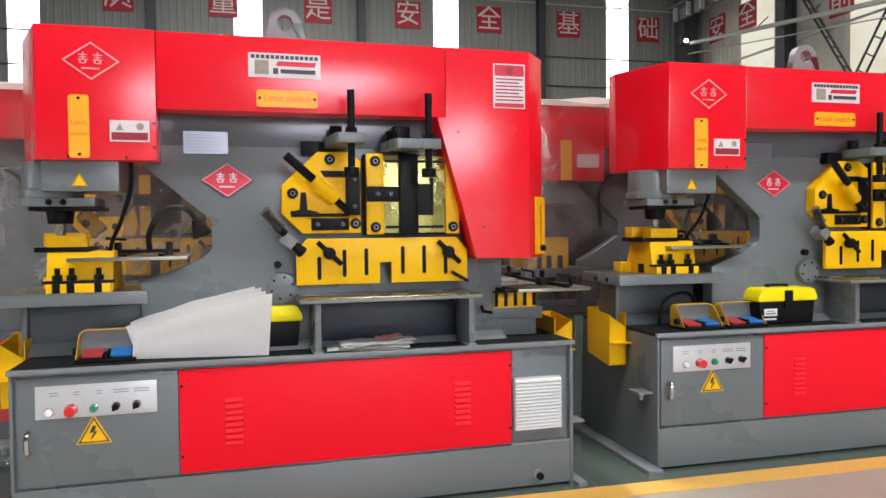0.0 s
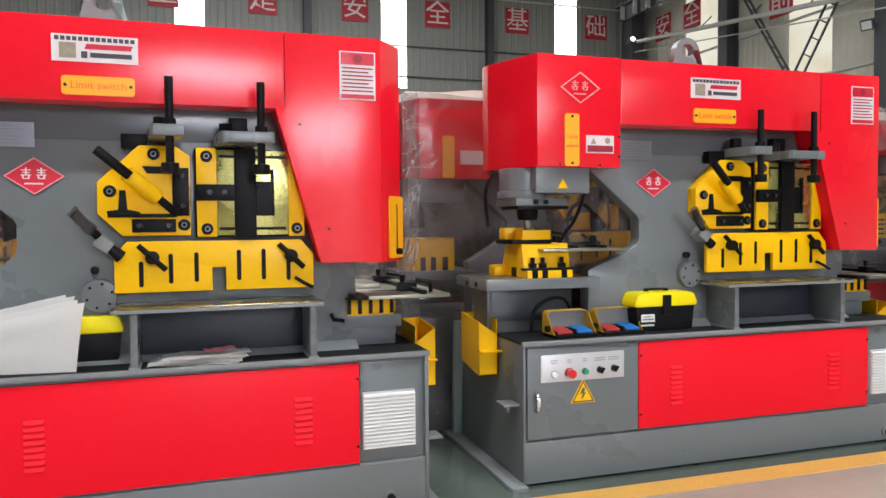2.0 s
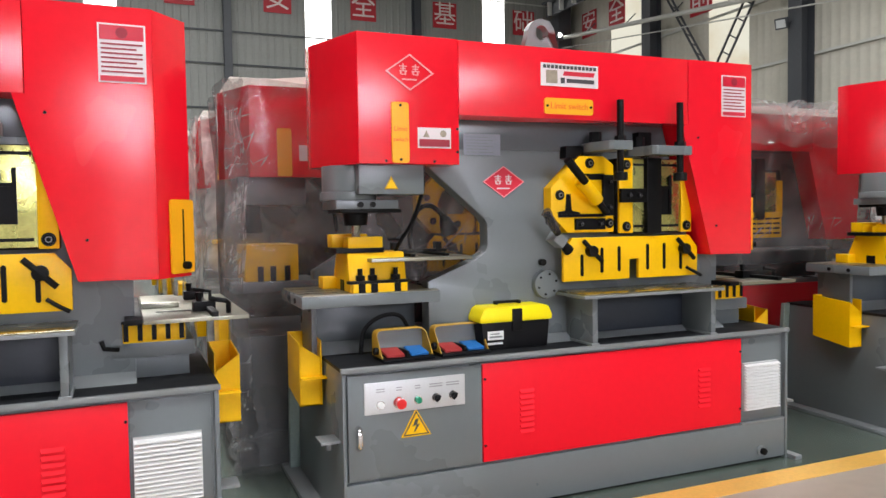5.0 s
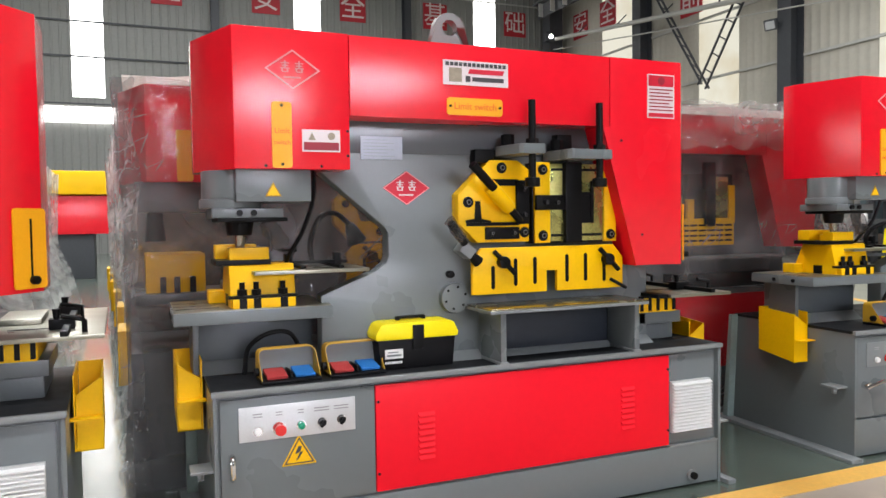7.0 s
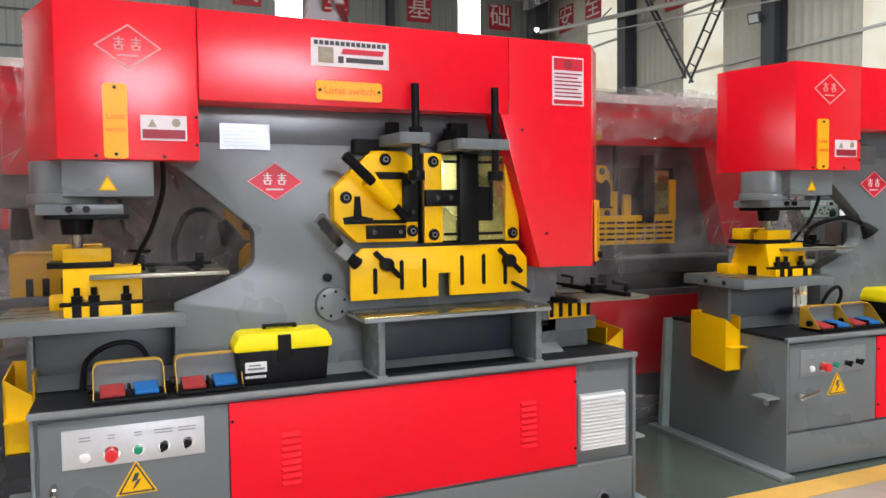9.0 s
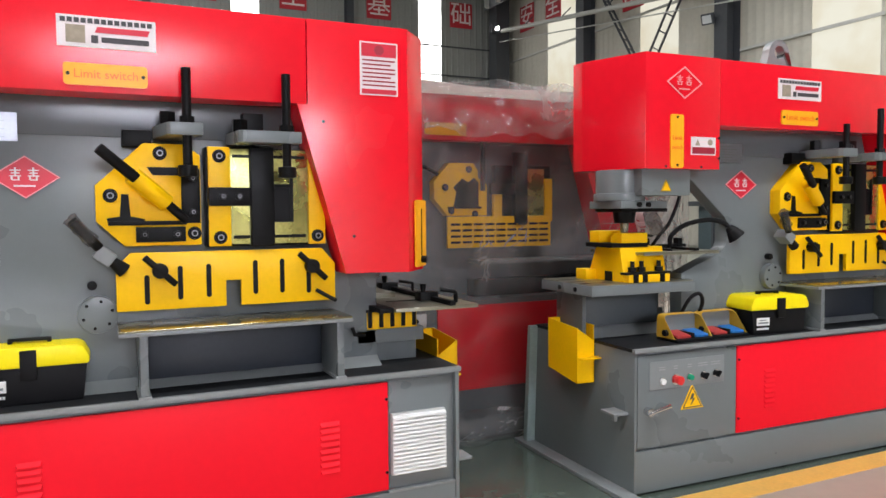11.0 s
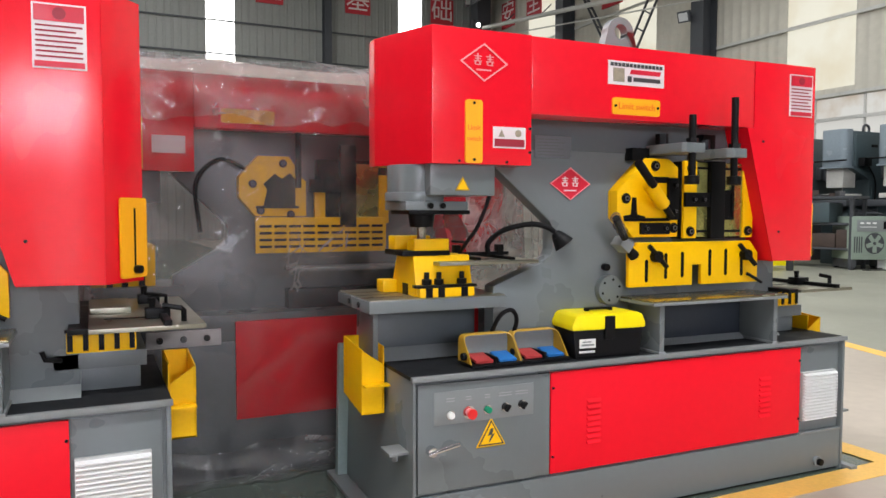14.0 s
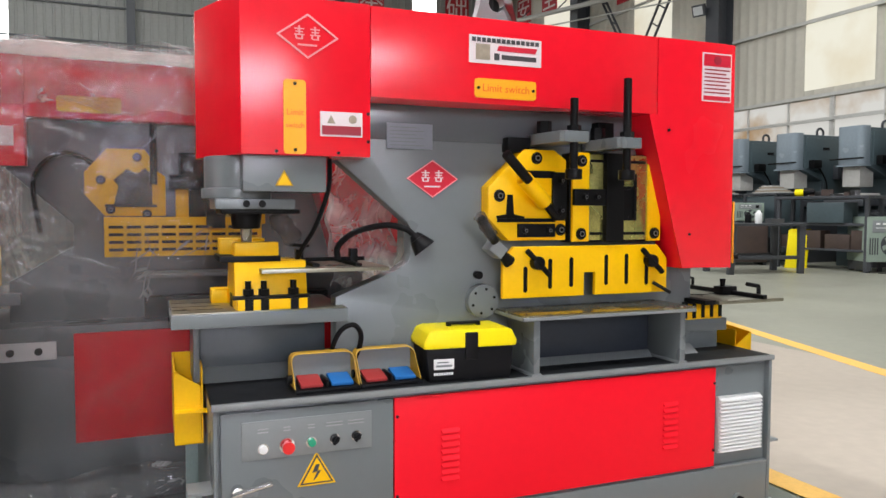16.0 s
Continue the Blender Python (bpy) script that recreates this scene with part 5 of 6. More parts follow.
def foot_pedal(m, label):
    ob = thing("foot_pedal", label, "foot pedal", m @ Matrix.Diagonal((0.88, 0.84, 0.82, 1)), "foot switches on the worktops")
    part("base", box(-0.135, 0.135, -0.09, 0.09, 0.0, 0.018, 0.006), RUBBER, ob)
    shell = bmesh.new()
    arch = [(-0.135, 0.018), (-0.135, 0.125)] + [(-0.135 + 0.03 * (1 - math.cos(a)), 0.125 + 0.03 * math.sin(a)) for a in (0.5, 1.0, 1.57)] + [(0.135 - 0.03 * (1 - math.cos(a)), 0.125 + 0.03 * math.sin(a)) for a in (1.57, 1.0, 0.5)] + [(0.135, 0.125), (0.135, 0.018)]
    inner = [(x * 0.972, 0.018 + (z - 0.018) * 0.965) for x, z in arch]
    for v in add_prism(shell, arch + inner[::-1], 0.0, 0.088):
        if v.co.y < 0.01:
            v.co.y = -0.070 + 0.110 * (v.co.z - 0.018) / 0.137
    bmesh.ops.recalc_face_normals(shell, faces=shell.faces[:])
    part("hood", shell, OCHRE, ob, "yellow arched pedal hood")
    part("back_plate", prism([(x * 0.97, 0.018 + (z - 0.018) * 0.96) for x, z in arch], 0.072, 0.086), GREY_LIGHT, ob)
    part("ridge", box(-0.006, 0.006, -0.07, 0.06, 0.018, 0.05, 0.003), RUBBER, ob)
    for x, mat, nm in ((-0.064, PEDAL_RED, "red_pedal"), (0.064, PEDAL_BLUE, "blue_pedal")):
        part(nm, box(-0.046, 0.046, -0.070, 0.050, -0.008, 0.008, 0.004, pose(x, 0, 0.040, 10, 0, 0)), mat, ob)
        part("pedal_block", box(x - 0.046, x + 0.046, -0.05, 0.06, 0.018, 0.034, 0.003), RUBBER, ob)
    part("side_boss", rod((-0.135, 0.0, 0.05), (-0.155, 0.0, 0.05), 0.02, sides=12), RUBBER, ob)
    return ob


def toolbox(m, label):
    ob = thing("toolbox", label, "toolbox", m @ Matrix.Diagonal((0.90, 0.95, 1.0, 1)), "toolboxes on the worktops")
    part("body", prism([(-0.185, 0.0), (0.185, 0.0), (0.200, 0.135), (-0.200, 0.135)], -0.095, 0.095, "y", 0.008), RUBBER, ob, "black plastic tray body")
    lid = part("lid", prism([(-0.208, 0.128), (0.208, 0.128), (0.212, 0.150), (0.190, 0.190), (0.165, 0.200), (-0.165, 0.200), (-0.190, 0.190), (-0.212, 0.150)], -0.105, 0.105, "y", 0.008), LEMON, ob, "bright yellow lid")
    part("handle", join(box(-0.075, 0.075, -0.014, 0.014, 0.206, 0.216, 0.003), box(-0.075, -0.06, -0.014, 0.014, 0.196, 0.208), box(0.06, 0.075, -0.014, 0.014, 0.196, 0.208)), RUBBER, lid, "black folding handle")
    part("latch", box(-0.028, 0.028, -0.113, -0.098, 0.085, 0.188, 0.004), RUBBER, ob)
    s = part("sticker", box(-0.165, -0.075, -0.0985, -0.093, 0.048, 0.088, 0.001), WHITE, ob, "white paper sticker")
    part("sticker_print", bars([(-0.155, -0.085, 0.058, 0.066), (-0.150, -0.1, 0.073, 0.078)], -0.099), GREY_LIGHT, s)
    part("moulded_print", bars([(-0.165 + i * 0.011, -0.157 + i * 0.011, 0.026, 0.036) for i in range(8)], -0.0965), WHITE, ob)
    return ob


def on(machine, x, y, turn=0.0, z=TOP):
    return machine @ pose(x, y, z, 0, 0, turn)


foot_pedal(on(MA, -0.405, 0.16, 0), "yellow hooded double foot pedal, half hidden by papers")
foot_pedal(on(MB, -0.440, 0.110, 2), "yellow hooded foot switch with red and blue pedals")
foot_pedal(on(MB, -0.165, 0.120, 2), "yellow hooded foot switch with red and blue pedals")
foot_pedal(on(MC, -0.345, 0.110, 0), "yellow hooded foot switch with red and blue pedals")
foot_pedal(on(MC, -0.100, 0.120, 0), "yellow hooded foot switch with red and blue pedals")
toolbox(on(MA, 0.235, 0.275, 0), "black toolbox with a yellow lid, behind loose papers")
toolbox(on(MB, 0.115, 0.190, 0), "closed black toolbox with a bright yellow lid")
toolbox(on(MC, 0.215, 0.120, -4), "closed black toolbox with a bright yellow lid")


def cable_loop(m, pts, label):
    ob = thing("cable_loop", label, "cable", m)
    part("cable", tube(curve_points(pts, 6), 0.010, 8), RUBBER, ob)
    return ob


cable_loop(on(MC, -0.30, 0.13), [(-0.02, 0.10, 0.01), (0.00, 0.06, 0.12), (0.03, 0.03, 0.20), (0.08, 0.02, 0.22), (0.11, 0.03, 0.17), (0.09, 0.06, 0.08), (0.04, 0.09, 0.012), (0.10, 0.10, 0.012)], "black pedal cable looped up behind the foot pedals")
cable_loop(on(MC, -0.09, 0.24), [(-0.10, 0.0, 0.012), (-0.07, 0.01, 0.12), (0.0, 0.0, 0.165), (0.08, 0.0, 0.15), (0.11, 0.02, 0.06), (0.12, 0.03, 0.012)], "black pedal cable coiled behind the foot pedals")
cable_loop(on(MB, -0.48, 0.23), [(-0.12, 0.0, 0.012), (-0.10, 0.0, 0.12), (-0.02, 0.0, 0.175), (0.07, 0.0, 0.17), (0.12, 0.01, 0.08), (0.13, 0.02, 0.012)], "black pedal cable coiled behind the foot pedals")


def paper_sheet(x0, x1, y0, y1, z, lift, turn, seed):
    bm = bmesh.new()
    n = 10
    grid = []
    for i in range(n + 1):
        row = []
        for j in range(n + 1):
            u, v = i / n, j / n
            x, y = x0 + (x1 - x0) * u, y0 + (y1 - y0) * v
            row.append(bm.verts.new((x, y, z + lift * v * (0.55 + 0.45 * u) + 0.012 * noise.noise(Vector((u * 3 + seed, v * 3, seed))))))
        grid.append(row)
    for i in range(n):
        for j in range(n):
            bm.faces.new((grid[i][j], grid[i + 1][j], grid[i + 1][j + 1], grid[i][j + 1]))
    bmesh.ops.solidify(bm, geom=bm.faces[:], thickness=0.003)
    bmesh.ops.transform(bm, matrix=pose(0, 0, 0, 0, 0, turn), verts=bm.verts[:])
    return bm




def leaning_sheet(corners, thick, bulge, seed):
    """A sheet spanned between four corners (x, y, z), bowed towards -y."""
    bl, br, tr, tl = (Vector(c) for c in corners)
    bm, n = bmesh.new(), 12
    grid = []
    for i in range(n + 1):
        u = i / n
        row = []
        for j in range(n + 1):
            v = j / n
            p = (bl * (1 - u) + br * u) * (1 - v) + (tl * (1 - u) + tr * u) * v
            p.y -= bulge * math.sin(math.pi * v) * (0.5 + 0.5 * u) - 0.010 * noise.noise(Vector((u * 2.5 + seed, v * 3, seed)))
            p.z += 0.012 * math.sin(math.pi * u) * v + 0.006 * noise.noise(Vector((u * 5, seed, v * 2))) * v
            row.append(bm.verts.new(p))
        grid.append(row)
    for i in range(n):
        for j in range(n):
            bm.faces.new((grid[i][j], grid[i + 1][j], grid[i + 1][j + 1], grid[i][j + 1]))
    bmesh.ops.solidify(bm, geom=bm.faces[:], thickness=thick)
    return bm


stack = thing("paper_stack", "loose stack of white packing paper leaning on the worktop", "paper", on(MA, -0.02, 0.10, -5))
part("sheet", leaning_sheet(((-0.28, -0.02, 0.004), (0.29, -0.06, 0.004), (0.305, 0.04, 0.265), (-0.285, 0.04, 0.115)), 0.012, 0.020, 1.0), PAPER, stack)
part("sheet", leaning_sheet(((-0.27, 0.02, 0.02), (0.27, 0.0, 0.02), (0.275, 0.065, 0.275), (-0.325, 0.065, 0.135)), 0.010, 0.014, 4.0), PAPER, stack)
part("sheet", leaning_sheet(((-0.25, 0.05, 0.02), (0.24, 0.04, 0.02), (0.225, 0.090, 0.295), (-0.31, 0.085, 0.150)), 0.008, 0.012, 7.0), PAPER, stack)
part("sheet", leaning_sheet(((-0.20, 0.08, 0.02), (0.20, 0.07, 0.02), (0.255, 0.105, 0.288), (-0.22, 0.105, 0.170)), 0.008, 0.008, 9.0), PAPER, stack)
leaflets = thing("leaflets", "fanned heap of white leaflets with red print", "leaflet", on(MA, 0.72, 0.035))
for i in range(5):
    lf = part("leaflet", paper_sheet(-0.20 + 0.02 * i, 0.16 + 0.012 * i, -0.04, 0.09, 0.004 + 0.007 * i, 0.012, -5 + 3 * i, i * 1.7), PAPER, leaflets)
part("leaflet_print", paper_sheet(0.02, 0.15, -0.005, 0.03, 0.052, 0.010, 6, 3), PINK, leaflets)

# ---- steelwork and slogans of the hall ----


def column(name, x, y, w, d, label):
    bm = bmesh.new()
    add_box(bm, x - w / 2, x + w / 2, y - d / 2, y - d / 2 + 0.03, 0, ROOF)
    add_box(bm, x - w / 2, x + w / 2, y + d / 2 - 0.03, y + d / 2, 0, ROOF)
    add_box(bm, x - 0.02, x + 0.02, y - d / 2 + 0.03, y + d / 2 - 0.03, 0, ROOF)
    return structure(name, bm, FRAME, label, "column")


for i, x in enumerate((-13.9, -4.15, 5.65, 15.2)):
    column(f"column_{i + 1}", x, YN - 0.35, 0.35, 0.5, "dark steel wall column")
for i, y in enumerate((11.6, 20.4, 28.9)):
    bm = bmesh.new()
    add_box(bm, XE - 0.75, XE - 0.72, y - 0.3, y + 0.3, 0, ROOF)
    add_box(bm, XE - 0.13, XE - 0.10, y - 0.3, y + 0.3, 0, ROOF)
    add_box(bm, XE - 0.72, XE - 0.13, y - 0.02, y + 0.02, 0, ROOF)
    structure(f"column_{i + 5}", bm, FRAME, "dark steel column of the side wall", "column")
structure("column_8", box(XE - 1.3, XE - 0.5, YN - 1.3, YN - 0.5, 0, ROOF), FRAME, "dark corner column", "column")
for i, z in enumerate((6.66, 8.75, 10.3, 13.1)):
    structure(f"rail_{i + 1}", box(XW, XE - 0.1, YN - 0.10, YN - 0.05, z, z + 0.07), FRAME if z < 13 else PURLIN, "thin horizontal wall rail", "rail")
for i, z in enumerate((4.78, 4.06, 7.05, 9.6)):
    structure(f"rail_{i + 5}", box(XE - 0.12, XE - 0.045, YS + 1, YN - 0.2, z, z + 0.10), PURLIN, "pale horizontal wall rail", "rail")
for i in range(9):
    y = 6.4 + i * 1.62
    structure(f"mullion_{i + 1}", box(XE - 0.06, XE - 0.005, y, y + (0.16 if i % 3 == 0 else 0.06), 3.35, 4.8), PURLIN, "pale window mullion", "mullion")


def slogan(char, m, size):
    ob = thing("slogan_board", "dark red square board with one large white character", "sign", m, "slogan boards on the walls")
    part("board", box(-size / 2, size / 2, -0.02, 0.02, -size / 2, size / 2), SIGNRED, ob)
    part("character", text_bm(char, size * 0.98, facing(0, -0.03, 0), 0.006, 1), SIGNTXT, ob, "white painted character")
    return ob


for ch, x in (("质", -5.6), ("量", -0.95), ("是", 3.56), ("安", 8.08), ("全", 12.42), ("基", 16.92), ("础", 21.69)):
    slogan(ch, pose(x, YN - 0.055, 12.08), 1.34)
for ch, y in (("安", 34.6), ("全", 32.1), ("前", 26.0)):
    slogan(ch, pose(XE - 0.055, y, 11.7 if y > 30 else 10.7, 0, 0, -90), 1.34)

# crane rail tube along the side wall, with its lamp
tube_thing = thing("overhead_pipe", "long pale overhead pipe slung along the side wall", "pipe")
part("pipe", rod((23.4, 36.0, 11.15), (23.75, 8.0, 7.95), 0.105, sides=14), PURLIN, tube_thing)
part("thin_pipe", rod((23.4, 36.0, 10.6), (23.6, 8.0, 7.2), 0.03, sides=8), PURLIN, tube_thing)
for k in range(8):
    y = 34 - k * 3.4
    z = 11.15 - (36.0 - y) * 3.2 / 28.0
    part("hanger", rod((23.7, y, z), (24.45, y, z + 0.7), 0.03, sides=8), FRAME, tube_thing)
fl = thing("flood_lamp", "bright wall-mounted lamp at the hall's corner", "lamp", pose(23.1, 35.7, 11.2))
part("housing", box(-0.3, 0.3, -0.25, 0.1, -0.25, 0.25, 0.03), FRAME, fl)
part("lamp_glass", rod((0, -0.26, 0), (0, -0.30, 0), 0.11, sides=20), LAMPGLOW, fl)
fl = thing("flood_lamp", "dark square floodlight on a steel column", "lamp", pose(XE - 1.0, 20.75, 8.25) @ Matrix.Diagonal((0.7, 0.7, 0.7, 1)))
part("housing", box(-0.12, 0.12, -0.32, 0.32, -0.28, 0.28, 0.03, pose(0, 0, 0, 0, -20, 20)), FRAME, fl)
part("lamp_glass", box(-0.15, -0.125, -0.24, 0.24, -0.20, 0.20, 0.0, pose(0, 0, 0, 0, -20, 20)), SILVER, fl)
part("arm", rod((0.1, 0, 0), (0.4, -0.3, 0.1), 0.03, sides=8), FRAME, fl)

# braces on the side wall
for (y0, z0), (y1, z1) in (((24.6, 6.6), (20.6, 12.4)), ((24.4, 6.6), (27.6, 11.4))):
    lad = thing("wall_ladder", "dark steel ladder leaning across the side wall", "ladder", group="ladders on the side wall")
    a, b = Vector((XE - 0.55, y0, z0)), Vector((XE - 0.55, y1, z1))
    off = Vector((0, 0.42, 0.25))
    part("rail", rod(a, b, 0.05, sides=8), FRAME, lad)
    part("rail", rod(a + off, b + off, 0.05, sides=8), FRAME, lad)
    for k in range(1, 10):
        q = a + (b - a) * k / 10
        part("rung", rod(q, q + off, 0.03, sides=8), FRAME, lad)

duct = thing("crane_girder", "dark steel crane girder high under the roof", "girder")
part("flange", box(22.3, 24.1, 30.0, 36.0, 12.9, 13.0), FRAME, duct)
part("web", box(22.6, 22.7, 30.0, 36.0, 12.2, 12.9), FRAME, duct)
for k in range(5):
    part("stiffener", box(22.35, 22.6, 30.6 + k * 1.2, 30.66 + k * 1.2, 12.2, 12.9), PURLIN, duct)

# ---- far workshop corner ----


def rounded(x0, x1, y0, y1, r):
    """Plan of a box whose two corners at x0 are round."""
    pts = [(x1, y0), (x1, y1)]
    for cx, cy, a0 in ((x0 + r, y1 - r, 90), (x0 + r, y0 + r, 180)):
        pts += [(cx + r * math.cos(radians(a0 + 18 * k)), cy + r * math.sin(radians(a0 + 18 * k))) for k in range(6)]
    return pts


def press(m, seed):
    ob = thing("punch_press", "blue-grey C-frame punch press with a pale blue ram cover", "press", m, "punch presses along the side wall")
    part("frame", prism([(0.15, 0.0), (0.15, 1.5), (0.95, 1.5), (0.95, 2.2), (0.30, 2.45), (0.30, 3.42), (2.5, 3.42), (2.5, 0.0)], -0.38, 0.38, "y", 0.03), PRESS, ob)
    part("side_plate", prism([(1.02, 1.5), (1.02, 2.40), (0.36, 2.52), (0.36, 3.34), (2.45, 3.34), (2.45, 1.5)], -0.41, -0.378, "y", 0.01), PRESS, ob)
    c = part("cover", prism(rounded(0.0, 0.298, -0.36, 0.36, 0.16), 2.52, 3.46, "z", 0.01), PRESS_PALE, ob, "pale blue glossy rounded cover")
    part("cover_flange", prism(rounded(-0.05, 0.29, -0.40, 0.40, 0.17), 2.47, 2.515, "z", 0.006), PRESS_PALE, c)
    part("cross_rod", rod((-0.07, -0.46, 2.66), (-0.07, 0.46, 2.66), 0.02, sides=8), BLACK, ob)
    part("clutch_box", box(0.45, 0.75, -0.58, -0.36, 2.52, 2.74, 0.03), BLACK, ob)
    part("ram", box(0.12, 0.60, -0.24, 0.24, 1.98, 2.47, 0.02), PURLIN, ob)
    part("die_set", box(0.05, 0.75, -0.33, 0.30, 1.70, 1.82, 0.02), PURLIN, ob)
    part("bolster", box(-0.15, 0.95, -0.55, 0.55, 1.5, 1.66, 0.02), FRAME, ob)
    part("lifting_ring", tube([(1.3 + 0.12 * math.cos(a), 0, 3.53 + 0.12 * math.sin(a)) for a in [math.tau * i / 16 for i in range(17)]], 0.032, 8), FRAME, ob)
    part("rating_plate", box(0.95, 1.18, -0.422, -0.41, 3.02, 3.09), BLACK, ob)
    part("motor", rod((1.5, -0.62, 2.45), (2.1, -0.62, 2.45), 0.22, sides=18, bevel=0.02), FRAME, ob)
    part("switch_box", box(1.35, 1.48, -0.56, -0.40, 2.25, 2.62, 0.02), FRAME, ob)
    part("supply_cable", tube(curve_points([(0.75, -0.47, 2.55), (0.98, -0.50, 2.2), (1.06, -0.47, 1.85), (1.02, -0.46, 1.55)]), 0.022, 8), BLACK, ob)
    part("side_step", box(0.3, 2.3, -0.55, -0.40, 0.0, 1.42, 0.03), FRAME, ob)
    return ob


for i, (y, turn) in enumerate(((11.85, 2), (13.40, 0), (15.33, -1), (17.2, -1), (19.0, -2))):
    press(pose(21.62, y, 0, 0, 0, turn), i)


def work_table(m):
    ob = thing("workbench", "low dark steel workbench with splayed legs", "workbench", m)
    part("top", box(-0.95, 0.95, -0.5, 0.6, 1.05, 1.10, 0.008), FRAME, ob)
    for x, s in ((-0.80, -1), (0.86, 0)):
        for y in (-0.42, 0.52):
            part("leg", prism([(x - 0.075, 1.05), (x + 0.075, 1.05), (x + 0.065 + s * 0.05, 0.0), (x - 0.065 + s * 0.05, 0.0)], y - 0.05, y + 0.05, "y", 0.008), FRAME, ob)
    for y in (-0.42, 0.52):
        part("stretcher", box(-0.85, 0.86, y - 0.025, y + 0.025, 0.32, 0.40, 0.006), FRAME, ob)
    part("stretcher", box(-0.845, -0.795, -0.37, 0.47, 0.33, 0.39, 0.006), FRAME, ob)
    part("plate", box(-0.7, -0.2, -0.1, 0.35, 1.10, 1.112, 0.004), MIDSTEEL, ob)
    return ob


work_table(pose(18.15, 12.95, 0, 0, 0, -12))


def loose_box(name, label, category, m, w, d, h, mat, bevel=0.02):
    ob = thing(name, label, category, m)
    part("body", box(-w / 2, w / 2, -d / 2, d / 2, 0, h, bevel), mat, ob)
    part("lid", box(-w / 2 - 0.01, w / 2 + 0.01, -d / 2 - 0.01, d / 2 + 0.01, h * 0.86, h * 0.94, bevel / 3), mat, ob)
    return ob


def jug(m, label, r, h, mat):
    ob = thing("parts_can", label, "can", m)
    part("body", rod((0, 0, 0), (0, 0, h * 0.8), r, sides=18, bevel=0.01), mat, ob)
    part("neck", rod((0, 0, h * 0.8), (0, 0, h), r * 0.8, r * 0.35, 14), mat, ob)
    return ob


jug(pose(18.05, 12.75, 1.10), "white plastic can on the low workbench", 0.075, 0.29, WHITE)
jug(pose(17.95, 12.95, 1.112), "black oil can on the low workbench", 0.07, 0.24, RUBBER)
loose_box("parts_box", "dull steel parts tray on the low workbench", "tray", pose(18.75, 12.95, 1.10, 0, 0, -8), 0.34, 0.22, 0.10, MIDSTEEL, 0.01)


def wedge_bin(m):
    ob = thing("yellow_bin", "bright yellow sheet bin standing on the floor", "bin", m)
    part("front", prism([(-0.33, 0.0), (0.26, 0.0), (0.30, 0.80), (0.06, 0.80), (-0.24, 0.92)], -0.05, 0.0, "y", 0.008), LEMON, ob)
    part("back", prism([(-0.20, 0.0), (0.36, 0.0), (0.46, 0.94), (-0.10, 0.94)], 0.30, 0.35, "y", 0.008), LEMON, ob)
    part("bottom", box(-0.25, 0.26, 0.0, 0.30, 0.02, 0.06), LEMON, ob)
    return ob


wedge_bin(pose(20.15, 13.55, 0, 0, 0, -32) @ Matrix.Diagonal((0.85, 0.85, 1.0, 1)))


def welder(m, label):
    ob = thing("welding_machine", label, "welder", m, "welding machines by the presses")
    part("case", box(-0.58, 0.58, -0.55, 0.55, 0.25, 1.28, 0.03), WELD, ob)
    pn = part("front_panel", box(-0.46, 0.46, -0.562, -0.548, 0.92, 1.20, 0.006), GREY_LIGHT, ob)
    part("panel_print", bars([(-0.38 + 0.16 * k, -0.28 + 0.16 * k, 1.10, 1.14) for k in range(3)] + [(-0.38, 0.05, 1.02, 1.035)], -0.565), WHITE, pn)
    part("meter", box(0.22, 0.36, -0.570, -0.560, 0.98, 1.16, 0.005), BLACK, ob)
    fan = part("fan_grille", rod((0.0, -0.55, 0.64), (0.0, -0.566, 0.64), 0.25, sides=24), FRAME, ob)
    for k in range(5):
        a = math.tau * k / 5 + 0.3
        part("blade", box(0.04, 0.22, -0.005, 0.005, -0.05, 0.05, 0.0, Matrix.Translation((0, -0.570, 0.64)) @ Matrix.Rotation(a, 4, "Y")), WELD, fan)
    for s in (-1, 1):
        for k in range(4):
            part("slot", box(s * 0.42 - 0.10 + k * 0.06, s * 0.42 - 0.07 + k * 0.06, -0.556, -0.548, 0.42, 0.80), FRAME, ob)
    for k in range(8):
        part("louvre", box(0.582, 0.592, -0.38 + k * 0.07, -0.34 + k * 0.07, 0.50, 1.05), FRAME, ob)
    for x in (-0.5, 0.5):
        part("skid", box(x - 0.06, x + 0.06, -0.52, 0.52, 0.04, 0.25, 0.01), FRAME, ob)
        for y in (-0.42, 0.42):
            part("wheel", rod((x - 0.05, y, 0.08), (x + 0.05, y, 0.08), 0.08, sides=14), RUBBER, ob)
    part("handle", tube(curve_points([(-0.4, -0.1, 1.27), (-0.38, -0.1, 1.34), (0.0, -0.1, 1.36), (0.38, -0.1, 1.34), (0.4, -0.1, 1.27)]), 0.025, 8), FRAME, ob)
    return ob


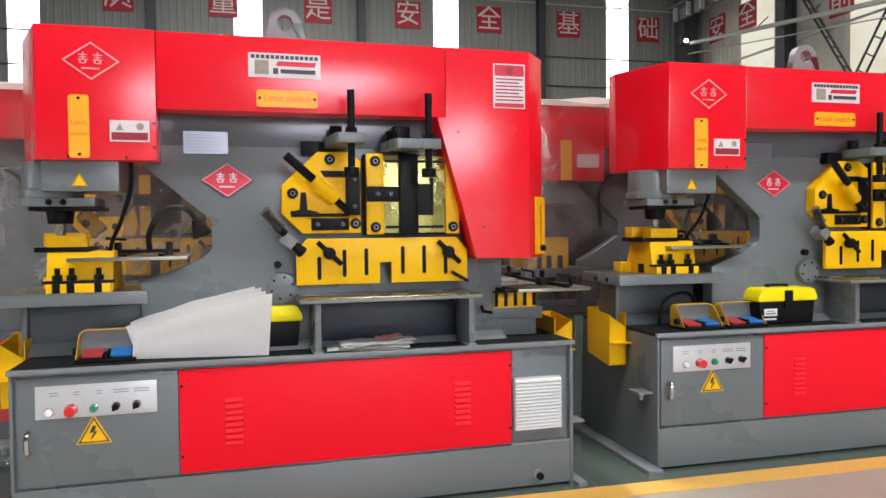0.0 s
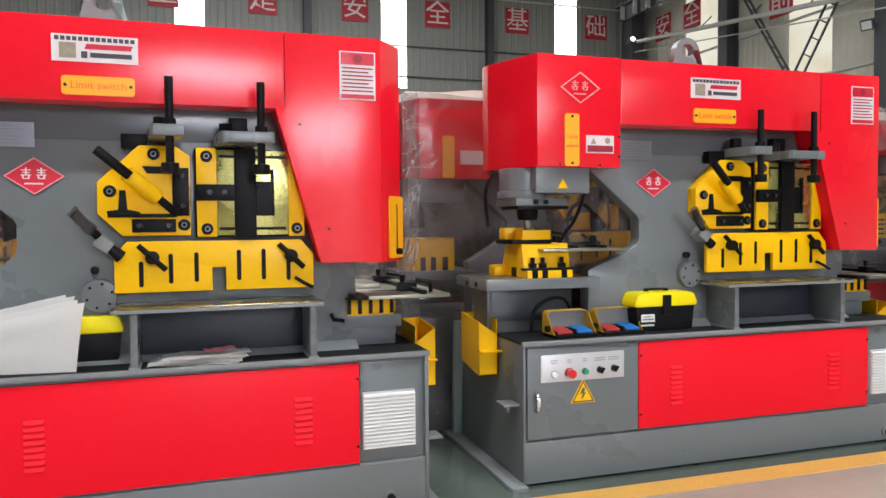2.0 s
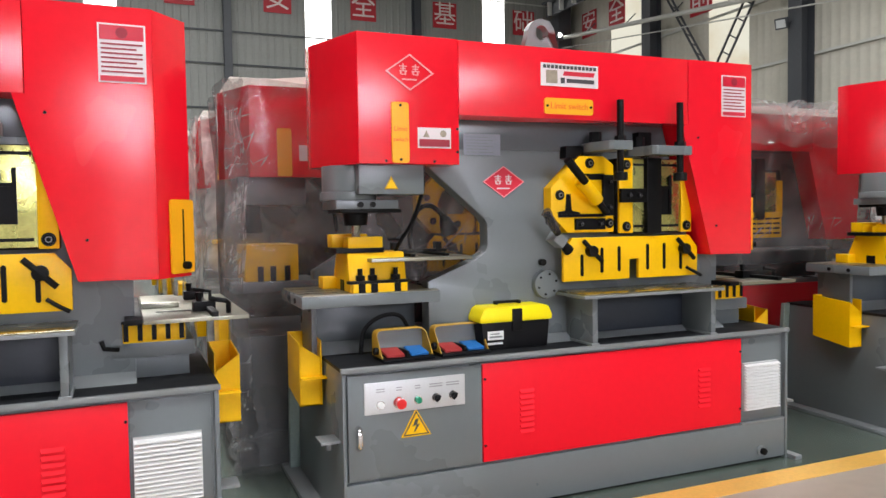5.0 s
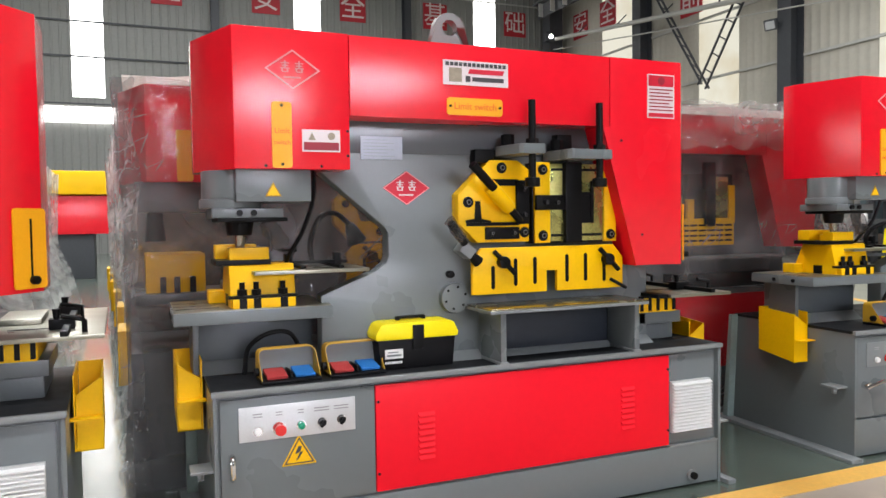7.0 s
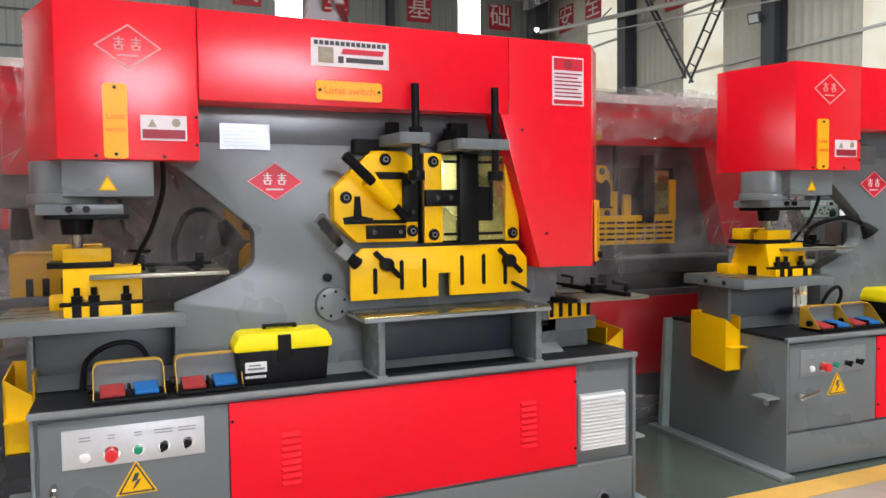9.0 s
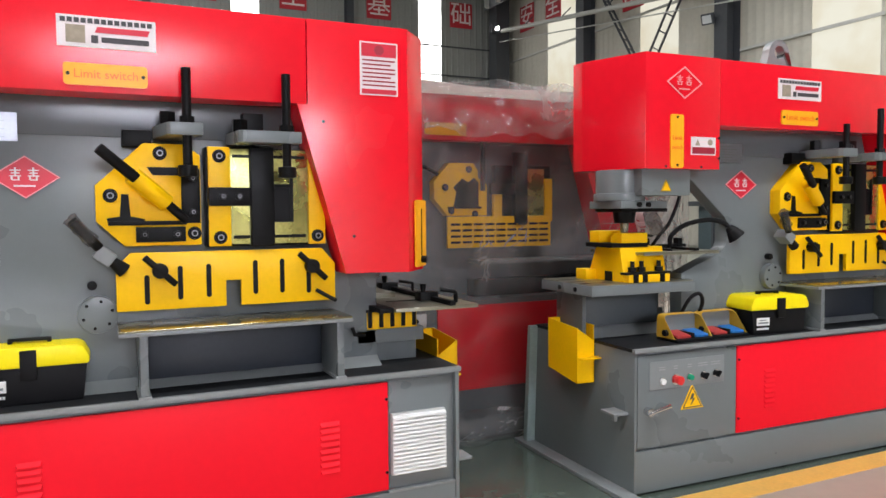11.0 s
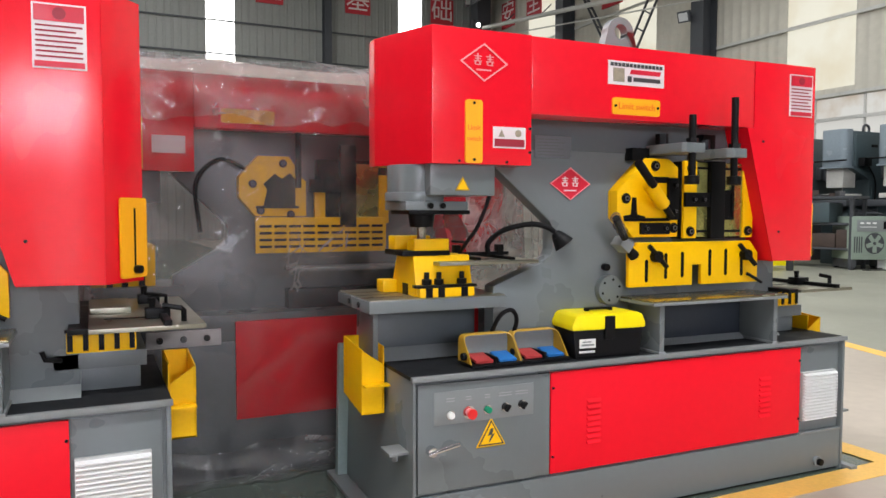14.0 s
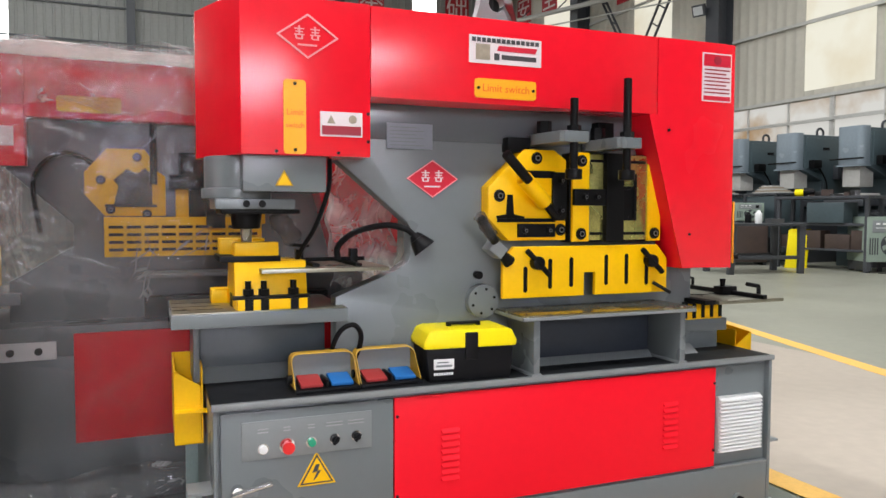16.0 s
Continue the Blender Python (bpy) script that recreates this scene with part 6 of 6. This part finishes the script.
welder(pose(21.05, 12.08, 0, 0, 0, -28) @ Matrix.Diagonal((0.88, 0.88, 0.98, 1)), "pale green-grey welding power source on small wheels")
stand = thing("steel_cabinet", "dark rusty steel cabinet standing on the floor", "cabinet", pose(19.95, 15.0, 0, 0, 0, -24))
part("body", box(-0.45, 0.45, -0.35, 0.35, 0.08, 1.02, 0.02), RUST, stand)
part("door", box(-0.42, 0.42, -0.362, -0.348, 0.12, 0.98, 0.01), RUST, stand)
for x in (-0.4, 0.4):
    part("foot", box(x - 0.04, x + 0.04, -0.3, 0.3, 0.0, 0.08), FRAME, stand)
welder(pose(19.95, 15.0, 1.02, 0, 0, -24) @ Matrix.Diagonal((0.62, 0.55, 0.44, 1)), "small pale green-grey welding set on a dark cabinet")
cable_loop(pose(21.2, 11.7, 0), [(-0.7, 0.0, 0.012), (-0.3, -0.25, 0.02), (0.3, -0.2, 0.012), (0.6, 0.1, 0.02), (0.2, 0.3, 0.012), (-0.2, 0.1, 0.03), (0.4, -0.05, 0.02), (0.9, 0.1, 0.012)], "black welding cable lying on the floor")
loose_box("white_carton", "small white carton lying on the floor", "carton", pose(21.35, 11.75, 0, 0, 0, 20), 0.28, 0.22, 0.42, WHITE, 0.01)


def bench_far(m):
    ob = thing("workbench", "tall dark steel bench with rusty parts in front of the presses", "workbench", m)
    part("top", box(-1.15, 1.15, -0.35, 0.35, 1.66, 1.73, 0.01), FRAME, ob)
    for x in (-1.08, 1.08):
        for y in (-0.28, 0.28):
            part("leg", box(x - 0.04, x + 0.04, y - 0.04, y + 0.04, 0, 1.66), FRAME, ob)
    part("chest", box(-0.35, 0.55, -0.30, 0.30, 1.10, 1.58, 0.02), PRESS, ob)
    part("shelf", box(-1.04, 1.04, -0.24, 0.24, 1.04, 1.10, 0.01), FRAME, ob)
    part("lower_shelf", box(-1.04, 1.04, -0.24, 0.24, 0.45, 0.5, 0.01), FRAME, ob)
    for k, (x, h, w) in enumerate(((-0.9, 0.3, 0.5), (-0.3, 0.42, 0.5), (0.35, 0.34, 0.6), (0.82, 0.44, 0.3))):
        part("crate", box(x - w / 2, x + w / 2, -0.2, 0.2, 0.5, 0.5 + h, 0.02), RUST, ob)
    return ob


bench_far(pose(20.55, 13.05, 0, 0, 0, -82))
for k in range(7):
    loose_box("steel_offcut", "rusty steel offcut lying on the tall bench", "offcut", pose(20.55 + 0.06 * (k % 3) - 0.06, 13.75 - 0.24 * k, 1.73, 0, 0, 40 * k), 0.26 + 0.05 * (k % 3), 0.12, 0.05 + 0.035 * (k % 4), RUST if k % 2 else MIDSTEEL, 0.01)
cap = thing("hand_drill", "yellow and black hand drill on the tall bench", "drill", pose(20.35, 13.62, 1.73, 0, 0, -60))
part("body", rod((-0.16, 0, 0.09), (0.04, 0, 0.09), 0.085, sides=14, bevel=0.02), LEMON, cap)
part("head", rod((0.04, 0, 0.11), (0.28, 0, 0.11), 0.105, 0.06, 14, 0.02), RUBBER, cap)

for i, (x, y) in enumerate(((20.9, 15.0), (20.9, 16.9))):
    st = thing("press_table", "dark steel feed table piled with stampings", "table", pose(x, y, 0, 0, 0, -4), "feed tables by the presses")
    part("top", box(-0.45, 0.45, -0.6, 0.6, 1.78, 1.84, 0.01), FRAME, st)
    for a in (-0.4, 0.4):
        for b in (-0.55, 0.55):
            part("leg", box(a - 0.04, a + 0.04, b - 0.04, b + 0.04, 0, 1.78), FRAME, st)
    part("skirt", box(-0.40, 0.40, -0.56, 0.56, 0.7, 1.77, 0.01), PRESS, st)
    for k in range(5):
        part("stamping", box(-0.32, 0.28 - 0.07 * k, -0.45 + 0.05 * k, 0.40 - 0.08 * k, 1.84 + 0.04 * k, 1.875 + 0.04 * k, 0.008), KHAKI if k % 2 else PURLIN, st)

# ---- far end of the aisle between the rows ----
cr = thing("yellow_red_machine", "yellow and red machine at the far end of the aisle", "machine", pose(-0.2, 21.0, 0))
part("body", box(-2.4, 1.8, -0.6, 0.6, 1.1, 2.05, 0.04), RED, cr)
part("upper_beam", box(-2.4, 1.8, -0.7, 0.6, 2.07, 2.65, 0.04), YELLOW, cr)
part("foot", box(-2.2, 1.2, -0.5, 0.5, 0.0, 1.1, 0.02), FRAME, cr)
